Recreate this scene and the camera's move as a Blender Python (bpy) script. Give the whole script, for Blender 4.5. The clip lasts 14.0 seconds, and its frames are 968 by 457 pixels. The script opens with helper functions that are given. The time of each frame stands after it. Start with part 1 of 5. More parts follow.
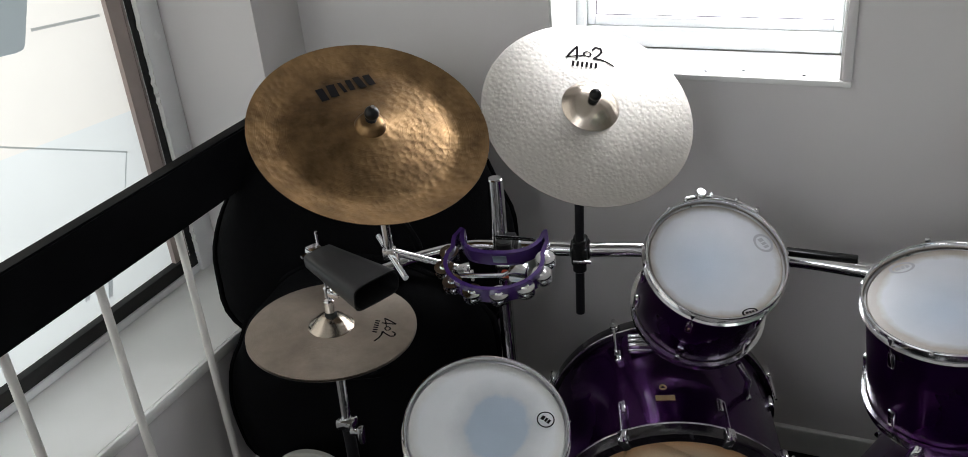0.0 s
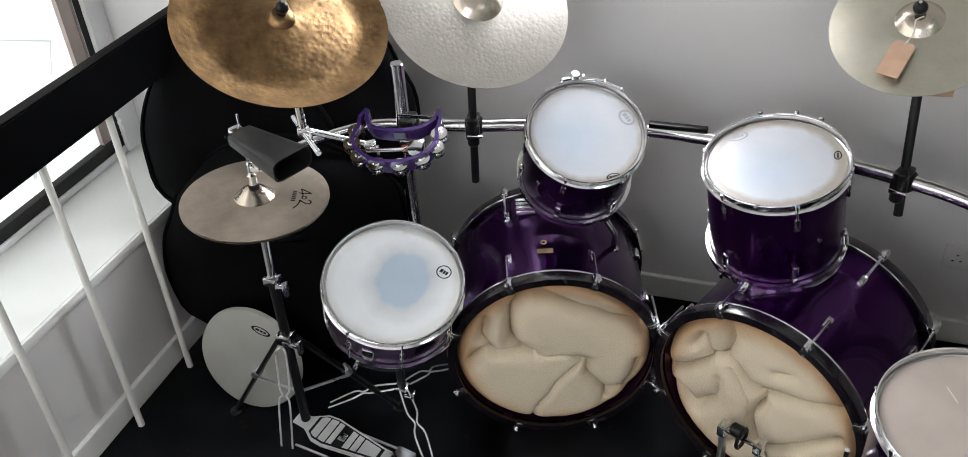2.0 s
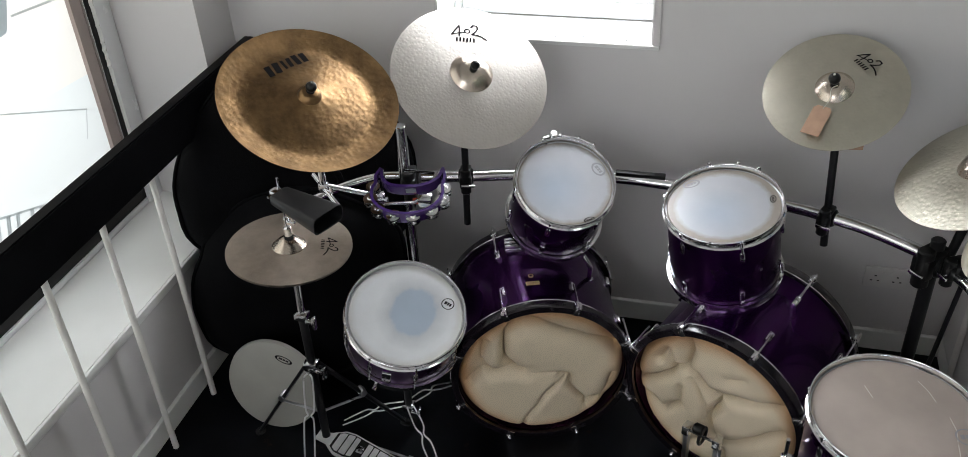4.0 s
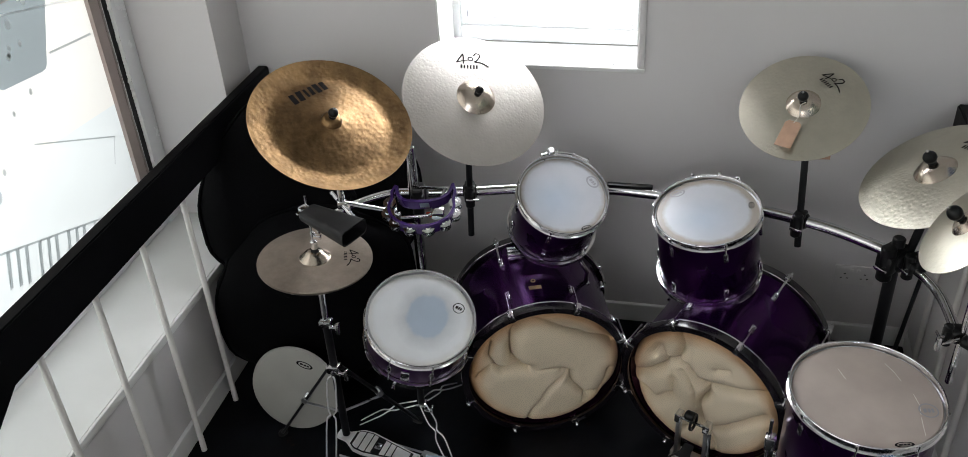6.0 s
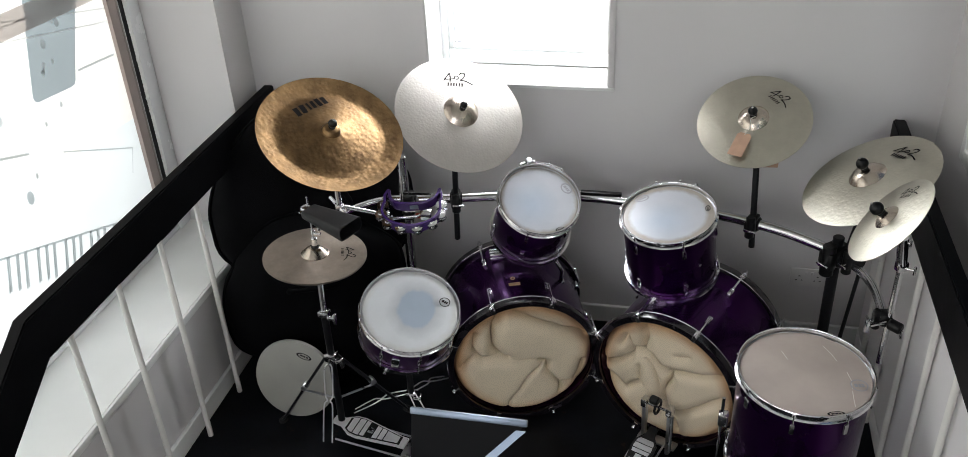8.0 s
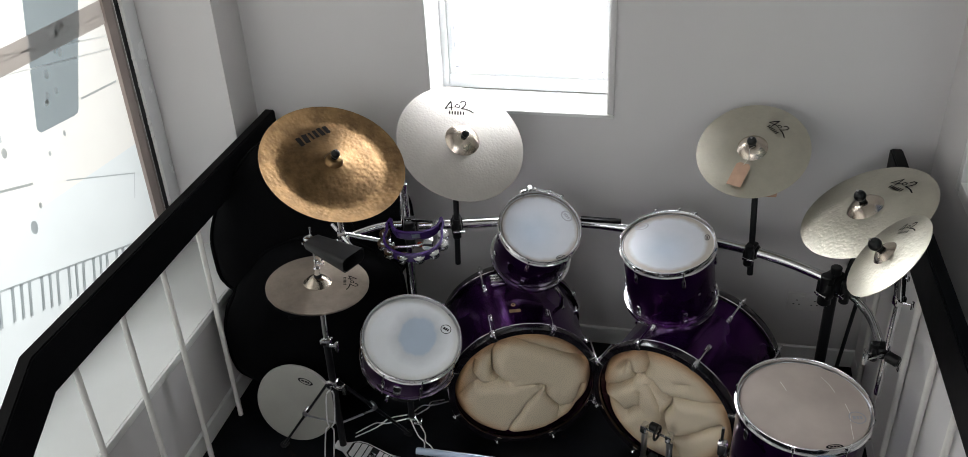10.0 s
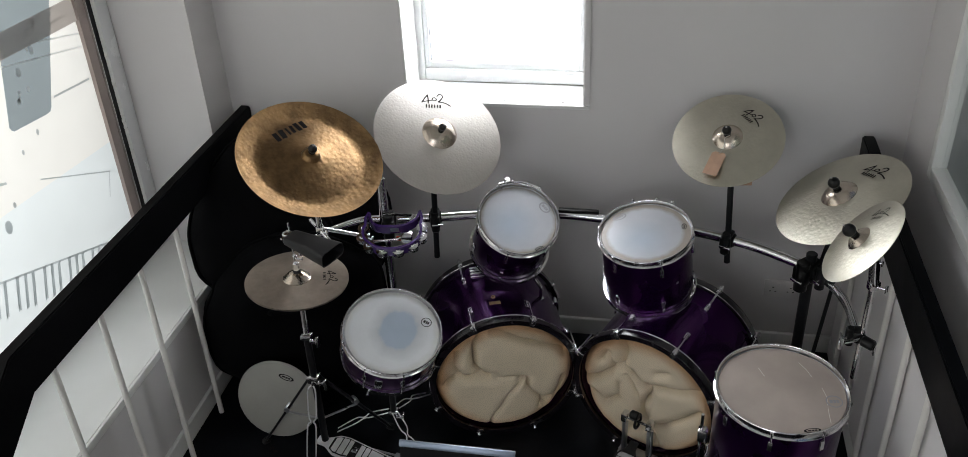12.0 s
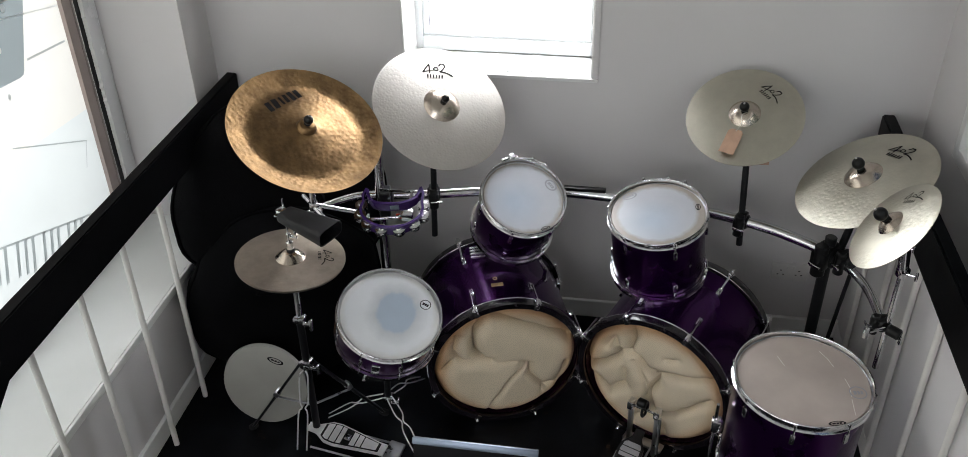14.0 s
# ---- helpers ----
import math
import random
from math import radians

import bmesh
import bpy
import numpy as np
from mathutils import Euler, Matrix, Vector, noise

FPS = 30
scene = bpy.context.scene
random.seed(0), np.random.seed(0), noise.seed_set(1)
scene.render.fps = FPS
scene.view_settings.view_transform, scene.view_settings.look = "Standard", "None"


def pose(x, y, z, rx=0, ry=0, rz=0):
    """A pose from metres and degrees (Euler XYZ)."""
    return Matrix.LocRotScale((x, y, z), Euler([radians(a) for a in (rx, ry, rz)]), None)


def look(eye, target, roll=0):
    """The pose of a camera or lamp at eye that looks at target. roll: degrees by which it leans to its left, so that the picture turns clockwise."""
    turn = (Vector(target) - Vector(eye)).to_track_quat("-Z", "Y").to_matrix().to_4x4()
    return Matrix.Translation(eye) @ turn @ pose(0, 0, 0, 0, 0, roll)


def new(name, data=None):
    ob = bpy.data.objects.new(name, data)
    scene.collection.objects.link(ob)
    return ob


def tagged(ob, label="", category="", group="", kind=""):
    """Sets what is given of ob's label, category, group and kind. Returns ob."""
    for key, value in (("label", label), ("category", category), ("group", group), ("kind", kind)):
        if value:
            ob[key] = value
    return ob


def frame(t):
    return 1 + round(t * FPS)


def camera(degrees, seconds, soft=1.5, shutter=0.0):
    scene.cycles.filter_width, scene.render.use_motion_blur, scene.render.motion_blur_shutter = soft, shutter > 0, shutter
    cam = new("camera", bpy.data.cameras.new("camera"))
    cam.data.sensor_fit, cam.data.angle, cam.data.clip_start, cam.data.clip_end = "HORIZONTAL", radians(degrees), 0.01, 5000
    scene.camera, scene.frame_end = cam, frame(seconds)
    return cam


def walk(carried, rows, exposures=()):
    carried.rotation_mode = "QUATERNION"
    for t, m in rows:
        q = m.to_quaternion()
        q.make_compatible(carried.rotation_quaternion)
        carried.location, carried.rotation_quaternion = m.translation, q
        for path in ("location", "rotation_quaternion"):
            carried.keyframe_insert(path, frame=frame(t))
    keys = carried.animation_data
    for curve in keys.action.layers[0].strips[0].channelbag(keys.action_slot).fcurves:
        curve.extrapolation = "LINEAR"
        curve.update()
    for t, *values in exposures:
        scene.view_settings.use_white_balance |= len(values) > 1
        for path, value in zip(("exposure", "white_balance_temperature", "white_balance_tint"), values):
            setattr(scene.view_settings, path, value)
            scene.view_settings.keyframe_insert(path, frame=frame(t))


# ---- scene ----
cam = camera(55.1, 14.0, 0.7)
PATH = [
    (0, (0.456, 0.24, 1.879), (-0.315, 1.845, 0.967), -5.4),
    (0.5, (0.49, 0.225, 1.872), (-0.189, 1.859, 0.938), -5.0),
    (1, (0.501, 0.209, 1.853), (-0.101, 1.86, 0.898), -4.8),
    (1.5, (0.589, 0.114, 1.952), (0.015, 1.653, 0.811), -5.6),
    (2, (0.619, 0.003, 2.029), (0.039, 1.533, 0.879), -4.1),
    (2.5, (0.561, -0.085, 2.101), (0.0, 1.455, 0.956), -4.1),
    (3, (0.551, -0.184, 2.219), (0.044, 1.364, 1.058), -5.3),
    (3.5, (0.548, -0.257, 2.262), (0.067, 1.325, 1.137), -4.3),
    (3.7, (0.591, -0.292, 2.29), (0.112, 1.294, 1.17), -3.9),
    (5.8, (0.55, -0.546, 2.452), (0.124, 1.047, 1.321), -1.0),
    (6, (0.544, -0.586, 2.468), (0.126, 1.033, 1.371), -3.5),
    (6.5, (0.538, -0.694, 2.498), (0.316, 0.985, 1.434), -4.4),
    (7, (0.598, -0.804, 2.502), (0.338, 0.907, 1.501), -2.7),
    (7.5, (0.679, -0.886, 2.495), (0.255, 0.79, 1.488), -3.4),
    (8, (0.666, -0.905, 2.543), (0.25, 0.755, 1.508), -3.1),
    (8.5, (0.653, -0.873, 2.605), (0.226, 0.79, 1.58), -2.9),
    (11, (0.635, -0.895, 2.649), (0.256, 0.769, 1.606), -2.9),
    (11.5, (0.648, -0.905, 2.646), (0.279, 0.762, 1.605), -3.0),
    (12, (0.634, -0.889, 2.646), (0.28, 0.777, 1.596), -2.9),
    (12.5, (0.597, -0.875, 2.633), (0.251, 0.788, 1.577), -2.8),
    (13, (0.546, -0.834, 2.615), (0.227, 0.811, 1.525), -3.1),
    (13.5, (0.529, -0.796, 2.593), (0.231, 0.848, 1.494), -2.7),
    (14, (0.485, -0.755, 2.573), (0.2, 0.89, 1.473), -1.1),
]
STOPS = [(0.0, -0.16), (0.5, 0.05), (1.0, 0.52), (1.5, 1.0), (2.0, 0.7), (2.5, 0.35), (3.0, 0.58), (3.5, 0.2), (6.0, 0.04), (6.5, 0.03), (7.0, -0.24), (7.5, -0.26), (8.0, 0.2), (8.5, -0.29), (11.0, 0.02), (11.5, -0.12), (12.0, -0.28), (12.5, 0.03), (13.0, 0.14), (13.5, 0.13), (14.0, 0.02)]
walk(cam, [(t, look(eye, target, roll)) for t, eye, target, roll in PATH], STOPS)

# ---- world and light ----
world = bpy.data.worlds.new("world")
scene.world = world
world.use_nodes = True
wn = world.node_tree.nodes
sky = wn.new("ShaderNodeTexSky")
sky.sky_type = "NISHITA"
sky.sun_disc = False
sky.sun_elevation = radians(38)
sky.sun_rotation = radians(-30)
world.node_tree.links.new(sky.outputs[0], wn["Background"].inputs[0])
wn["Background"].inputs[1].default_value = 0.12

sun = new("sun", bpy.data.lights.new("sun", "SUN"))
sun.data.energy = 1.0
sun.data.angle = radians(15)
sun.data.color = (1.0, 0.96, 0.9)
sun.matrix_world = look((-3, 6, 5), (0, 1.5, 0.5))


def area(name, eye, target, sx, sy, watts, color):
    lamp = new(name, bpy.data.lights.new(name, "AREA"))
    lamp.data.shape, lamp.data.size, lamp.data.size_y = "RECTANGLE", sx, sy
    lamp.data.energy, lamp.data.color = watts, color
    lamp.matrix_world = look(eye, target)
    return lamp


# daylight standing in the window openings
area("window_daylight", (-0.01, 2.86, 1.72), (0.0, 0.6, 0.4), 0.66, 1.0, 28, (0.92, 0.95, 1.0))
area("side_daylight", (-2.15, -0.2, 1.6), (0.2, -0.1, 0.9), 5.0, 2.2, 76, (0.99, 0.99, 0.98))
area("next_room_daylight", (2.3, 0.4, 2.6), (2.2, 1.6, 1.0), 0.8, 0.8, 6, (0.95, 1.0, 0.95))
area("room_daylight", (-0.7, -2.8, 2.6), (0.7, 1.5, 0.7), 2.4, 1.6, 46, (0.92, 0.95, 1.0))


# ---- materials ----
def material(name, color, rough=0.5, metal=0.0, coat=0.0, var=0.12, scale=6.0, bump=0.0, bscale=60.0, spec=0.5, rvar=0.1):
    m = bpy.data.materials.new(name)
    m.use_nodes = True
    t = m.node_tree
    n, l = t.nodes, t.links
    b = n["Principled BSDF"]
    b.inputs["Metallic"].default_value = metal
    b.inputs["Coat Weight"].default_value = coat
    b.inputs["Coat Roughness"].default_value = 0.04
    b.inputs["Specular IOR Level"].default_value = spec
    co = n.new("ShaderNodeTexCoord")
    big = n.new("ShaderNodeTexNoise")
    big.inputs["Scale"].default_value = scale
    big.inputs["Detail"].default_value = 6
    l.new(co.outputs["Object"], big.inputs["Vector"])
    ramp = n.new("ShaderNodeMapRange")
    ramp.inputs["From Min"].default_value, ramp.inputs["From Max"].default_value = 0.3, 0.7
    ramp.inputs["To Min"].default_value, ramp.inputs["To Max"].default_value = 1 - var, 1 + var
    l.new(big.outputs["Fac"], ramp.inputs["Value"])
    mul = n.new("ShaderNodeVectorMath")
    mul.operation = "SCALE"
    mul.inputs[0].default_value = color
    l.new(ramp.outputs[0], mul.inputs["Scale"])
    l.new(mul.outputs[0], b.inputs["Base Color"])
    fine = n.new("ShaderNodeTexNoise")
    fine.inputs["Scale"].default_value = bscale
    fine.inputs["Detail"].default_value = 4
    l.new(co.outputs["Object"], fine.inputs["Vector"])
    rr = n.new("ShaderNodeMapRange")
    rr.inputs["To Min"].default_value, rr.inputs["To Max"].default_value = max(0.02, rough - rvar), min(1, rough + rvar)
    l.new(big.outputs["Fac"], rr.inputs["Value"])
    l.new(rr.outputs[0], b.inputs["Roughness"])
    if bump:
        bp = n.new("ShaderNodeBump")
        bp.inputs["Strength"].default_value = bump
        bp.inputs["Distance"].default_value = 0.004
        l.new(fine.outputs["Fac"], bp.inputs["Height"])
        l.new(bp.outputs[0], b.inputs["Normal"])
    return m


WALL = material("wall_paint", (0.665, 0.643, 0.638), 0.62, var=0.03, scale=1.4, bump=0.05, bscale=90)
WHITE = material("white_gloss_paint", (0.8, 0.8, 0.78), 0.35, var=0.03, scale=4, bump=0.03, bscale=40)
UPVC = material("white_plastic_frame", (0.88, 0.89, 0.9), 0.25, var=0.02, scale=5)
SPINDLE = material("spindle_paint", (0.74, 0.72, 0.68), 0.4, var=0.05, scale=12, bump=0.05)
RAIL = material("black_rail_paint", (0.004, 0.004, 0.0045), 0.38, var=0.3, scale=9, bump=0.06, bscale=35, spec=0.05)
FLOORM = material("black_floor", (0.004, 0.0045, 0.006), 0.36, var=0.8, scale=5, bump=0.1, bscale=30, spec=0.12)
CARPET = material("dark_floor", (0.1, 0.095, 0.09), 0.9, var=0.2, scale=20, bump=0.3, bscale=300)
PURPLE = material("purple_lacquer", (0.042, 0.0022, 0.07), 0.27, metal=0.9, coat=0.22, var=0.18, scale=3, rvar=0.05)
CHROME = material("chrome", (0.72, 0.72, 0.73), 0.13, metal=1, var=0.05, scale=15, rvar=0.08)
STEEL = material("brushed_steel", (0.5, 0.5, 0.52), 0.3, metal=1, var=0.1, scale=20)
WIRE = material("bright_zinc", (0.8, 0.8, 0.8), 0.32, metal=0.5, var=0.1, scale=20)
BLACKM = material("black_metal", (0.008, 0.008, 0.009), 0.38, var=0.2, scale=15, spec=0.3)
BLACKP = material("black_plastic", (0.006, 0.006, 0.006), 0.35, spec=0.3, var=0.2, scale=20)
RUBBER = material("black_rubber", (0.012, 0.012, 0.012), 0.75, var=0.2, scale=20)
BAG = material("black_nylon", (0.0028, 0.0028, 0.0033), 0.8, var=0.4, scale=7, bump=0.35, bscale=220, spec=0.06)
HOOPB = material("black_hoop", (0.008, 0.006, 0.009), 0.25, coat=0.4, var=0.2, scale=10)
SMOKY = material("worn_clear_head", (0.45, 0.385, 0.345), 0.18, var=0.1, scale=6, bump=0.02, bscale=80)
GREYHEAD = material("grey_coated_head", (0.33, 0.325, 0.295), 0.6, var=0.06, scale=8, bump=0.1, bscale=400)
CLOTH = material("cream_cloth", (0.8, 0.71, 0.58), 0.9, var=0.06, scale=8, bump=0.25, bscale=150)
TAMB = material("violet_plastic", (0.042, 0.018, 0.105), 0.25, coat=0.4, var=0.1, scale=12)
INK = material("black_ink", (0.008, 0.007, 0.008), 0.8, var=0.1, spec=0.08)
INKG = material("grey_ink", (0.3, 0.3, 0.32), 0.5, var=0.1)
BRASS = material("brass_badge", (0.5, 0.36, 0.18), 0.45, metal=0.35, var=0.2, scale=60)
CARD = material("brown_card", (0.5, 0.32, 0.22), 0.8, var=0.12, scale=25, bump=0.1)
STRING = material("white_string", (0.7, 0.68, 0.62), 0.8)
SILVER = material("silver_edge", (0.2, 0.24, 0.3), 0.35, metal=0.7, var=0.1, scale=12)
GREEN = material("dim_green_wall", (0.3, 0.36, 0.31), 0.6, var=0.1, scale=2)
DARKBAG = material("dark_green_cover", (0.02, 0.025, 0.022), 0.8, var=0.2, scale=10)
SOCKET = material("ivory_plastic", (0.66, 0.64, 0.62), 0.35)
RED = material("red_tip", (0.5, 0.06, 0.02), 0.5)
FELT = material("black_felt", (0.01, 0.01, 0.01), 0.95)
BROWN = material("brown_gasket", (0.42, 0.35, 0.32), 0.5, var=0.08, scale=10)


def worn_head(name, color, rough, at, size, ramp, edge, radius, bump=0.1):
    """Plastic drum skin with a played patch (offset at, stretched by size) and a grimy band at the rim."""
    m = material(name, color, rough, var=0.04, scale=9, bump=bump, bscale=420)
    t = m.node_tree
    n, l = t.nodes, t.links
    b = n["Principled BSDF"]
    old = b.inputs["Base Color"].links[0].from_socket
    co = n.new("ShaderNodeTexCoord")

    def distance(loc, mul, wobble, scale):
        mp = n.new("ShaderNodeVectorMath")
        mp.operation = "MULTIPLY_ADD"
        mp.inputs[1].default_value = (*mul, 0)
        mp.inputs[2].default_value = (-loc[0] * mul[0], -loc[1] * mul[1], 0)
        l.new(co.outputs["Object"], mp.inputs[0])
        ln = n.new("ShaderNodeVectorMath")
        ln.operation = "LENGTH"
        l.new(mp.outputs[0], ln.inputs[0])
        no = n.new("ShaderNodeTexNoise")
        no.inputs["Scale"].default_value = scale
        no.inputs["Detail"].default_value = 7
        no.inputs["Roughness"].default_value = 0.65
        l.new(co.outputs["Object"], no.inputs["Vector"])
        ad = n.new("ShaderNodeMath")
        ad.operation = "MULTIPLY_ADD"
        ad.inputs[1].default_value = wobble
        l.new(no.outputs["Fac"], ad.inputs[0])
        l.new(ln.outputs["Value"], ad.inputs[2])
        return ad.outputs[0]

    for fac, stops in ((distance(at, size, 0.035, 15), ramp), (distance((0, 0), (1 / radius, 1 / radius), 0.16, 22), ((0.9, (1, 1, 1)), (1.06, edge)))):
        rp = n.new("ShaderNodeValToRGB")
        e = rp.color_ramp.elements
        for k, (p, c) in enumerate(stops):
            el = e[k] if k < 2 else e.new(p)
            el.position, el.color = min(p, 1.0), (*c, 1)
        l.new(fac, rp.inputs[0])
        mx = n.new("ShaderNodeMix")
        mx.data_type, mx.blend_type = "RGBA", "MULTIPLY"
        mx.inputs[0].default_value = 1
        l.new(old, mx.inputs[6])
        l.new(rp.outputs[0], mx.inputs[7])
        old = mx.outputs[2]
    l.new(old, b.inputs["Base Color"])
    return m


COATED = worn_head("coated_head", (0.7, 0.72, 0.74), 0.5, (0.022, 0.012), (0.95, 0.8), ((0.078, (0.56, 0.65, 0.76)), (0.125, (1, 1, 1)), (0.088, (0.76, 0.77, 0.78))), (0.9, 0.88, 0.84), 0.18, 0.12)
FROST = worn_head("frosted_head", (0.44, 0.455, 0.49), 0.33, (-0.025, -0.03), (0.8, 0.8), ((0.03, (0.84, 0.92, 1.0)), (0.11, (1, 1, 1))), (0.72, 0.62, 0.5), 0.155, 0.05)


def scuff(m):
    """Brown scuffs and pale scratches in a dark painted floor."""
    t = m.node_tree
    n, l = t.nodes, t.links
    bs = n["Principled BSDF"]
    old = bs.inputs["Base Color"].links[0].from_socket
    co = n.new("ShaderNodeTexCoord")
    no = n.new("ShaderNodeTexNoise")
    no.inputs["Scale"].default_value = 11
    no.inputs["Detail"].default_value = 9
    no.inputs["Roughness"].default_value = 0.7
    l.new(co.outputs["Object"], no.inputs["Vector"])
    rp = n.new("ShaderNodeValToRGB")
    rp.color_ramp.elements[0].position, rp.color_ramp.elements[1].position = 0.62, 0.72
    l.new(no.outputs["Fac"], rp.inputs[0])
    mx = n.new("ShaderNodeMix")
    mx.data_type = "RGBA"
    l.new(rp.outputs[0], mx.inputs[0])
    l.new(old, mx.inputs[6])
    mx.inputs[7].default_value = (0.035, 0.018, 0.01, 1)
    l.new(mx.outputs[2], bs.inputs["Base Color"])


scuff(FLOORM)


def bronze(name, color, rough, ring, dimple, dscale, patina, aniso=0.0, bands=()):
    """Cymbal metal with lathe rings, hammer marks and patina."""
    m = bpy.data.materials.new(name)
    m.use_nodes = True
    t = m.node_tree
    n, l = t.nodes, t.links
    b = n["Principled BSDF"]
    b.inputs["Metallic"].default_value = 1.0
    co = n.new("ShaderNodeTexCoord")
    sx = n.new("ShaderNodeVectorMath")
    sx.operation = "MULTIPLY"
    sx.inputs[1].default_value = (1, 1, 0)
    l.new(co.outputs["Object"], sx.inputs[0])
    ln = n.new("ShaderNodeVectorMath")
    ln.operation = "LENGTH"
    l.new(sx.outputs[0], ln.inputs[0])
    rg = n.new("ShaderNodeTexNoise")
    rg.noise_dimensions = "1D"
    rg.inputs["Scale"].default_value = 420
    rg.inputs["Detail"].default_value = 3
    l.new(ln.outputs["Value"], rg.inputs["W"])
    vo = n.new("ShaderNodeTexVoronoi")
    vo.inputs["Scale"].default_value = dscale
    l.new(sx.outputs[0], vo.inputs["Vector"])
    no = n.new("ShaderNodeTexNoise")
    no.inputs["Scale"].default_value = 14
    no.inputs["Detail"].default_value = 8
    no.inputs["Roughness"].default_value = 0.65
    l.new(co.outputs["Object"], no.inputs["Vector"])
    mr = n.new("ShaderNodeMapRange")
    mr.inputs["From Min"].default_value, mr.inputs["From Max"].default_value = 0.3, 0.7
    mr.inputs["To Min"].default_value, mr.inputs["To Max"].default_value = 1 - patina, 1 + patina * 0.5
    l.new(no.outputs["Fac"], mr.inputs["Value"])
    ml = n.new("ShaderNodeVectorMath")
    ml.operation = "SCALE"
    ml.inputs[0].default_value = color
    l.new(mr.outputs[0], ml.inputs["Scale"])
    l.new(ml.outputs[0], b.inputs["Base Color"])
    if bands:
        cr = n.new("ShaderNodeValToRGB")
        for k, (at, v) in enumerate(bands):
            e = cr.color_ramp.elements[k] if k < 2 else cr.color_ramp.elements.new(at)
            e.position, e.color = at, (v, v, v, 1)
        dv = n.new("ShaderNodeMath")
        dv.operation = "MULTIPLY_ADD"
        dv.inputs[1].default_value = 3.9
        ad = n.new("ShaderNodeMath")
        ad.operation = "MULTIPLY_ADD"
        ad.inputs[1].default_value, ad.inputs[2].default_value = 0.3, -0.15
        l.new(no.outputs["Fac"], ad.inputs[0])
        l.new(ln.outputs["Value"], dv.inputs[0])
        l.new(ad.outputs[0], dv.inputs[2])
        l.new(dv.outputs[0], cr.inputs[0])
        mm = n.new("ShaderNodeMix")
        mm.data_type, mm.blend_type = "RGBA", "MULTIPLY"
        mm.inputs[0].default_value = 1
        l.new(ml.outputs[0], mm.inputs[6])
        l.new(cr.outputs[0], mm.inputs[7])
        l.new(mm.outputs[2], b.inputs["Base Color"])
    r2 = n.new("ShaderNodeMapRange")
    r2.inputs["To Min"].default_value, r2.inputs["To Max"].default_value = rough - 0.06, rough + 0.12
    l.new(no.outputs["Fac"], r2.inputs["Value"])
    l.new(r2.outputs[0], b.inputs["Roughness"])
    tg = n.new("ShaderNodeTangent")
    tg.direction_type, tg.axis = "RADIAL", "Z"
    l.new(tg.outputs[0], b.inputs["Tangent"])
    b.inputs["Anisotropic"].default_value = aniso
    b1 = n.new("ShaderNodeBump")
    b1.inputs["Strength"].default_value = ring
    b1.inputs["Distance"].default_value = 0.0006
    l.new(rg.outputs["Fac"], b1.inputs["Height"])
    b2 = n.new("ShaderNodeBump")
    b2.inputs["Strength"].default_value = dimple
    b2.inputs["Distance"].default_value = 0.003
    dent = n.new("ShaderNodeMapRange")
    dent.interpolation_type = "SMOOTHSTEP"
    dent.inputs["From Min"].default_value, dent.inputs["From Max"].default_value = 0.0, 0.75
    l.new(vo.outputs["Distance"], dent.inputs["Value"])
    l.new(dent.outputs[0], b2.inputs["Height"])
    l.new(b1.outputs[0], b2.inputs["Normal"])
    l.new(b2.outputs[0], b.inputs["Normal"])
    return m


CHINA = bronze("dark_bronze", (0.26, 0.16, 0.077), 0.32, 0.35, 0.2, 62, 0.5, 0.3, ((0.0, 0.9), (1.0, 0.95), (0.3, 0.82), (0.6, 0.74), (0.78, 1.0)))
PALE = bronze("pale_bronze", (0.45, 0.425, 0.39), 0.42, 0.2, 0.12, 105, 0.08)
BRIGHT = bronze("bright_bronze", (0.54, 0.515, 0.43), 0.35, 0.35, 0.14, 85, 0.1, 0.45)
BELLM = bronze("polished_bell_bronze", (0.52, 0.455, 0.385), 0.2, 0.2, 0.0, 60, 0.08, 0.4)
HATM = bronze("grey_bronze", (0.5, 0.43, 0.36), 0.33, 0.6, 0.1, 60, 0.22, 0.6)


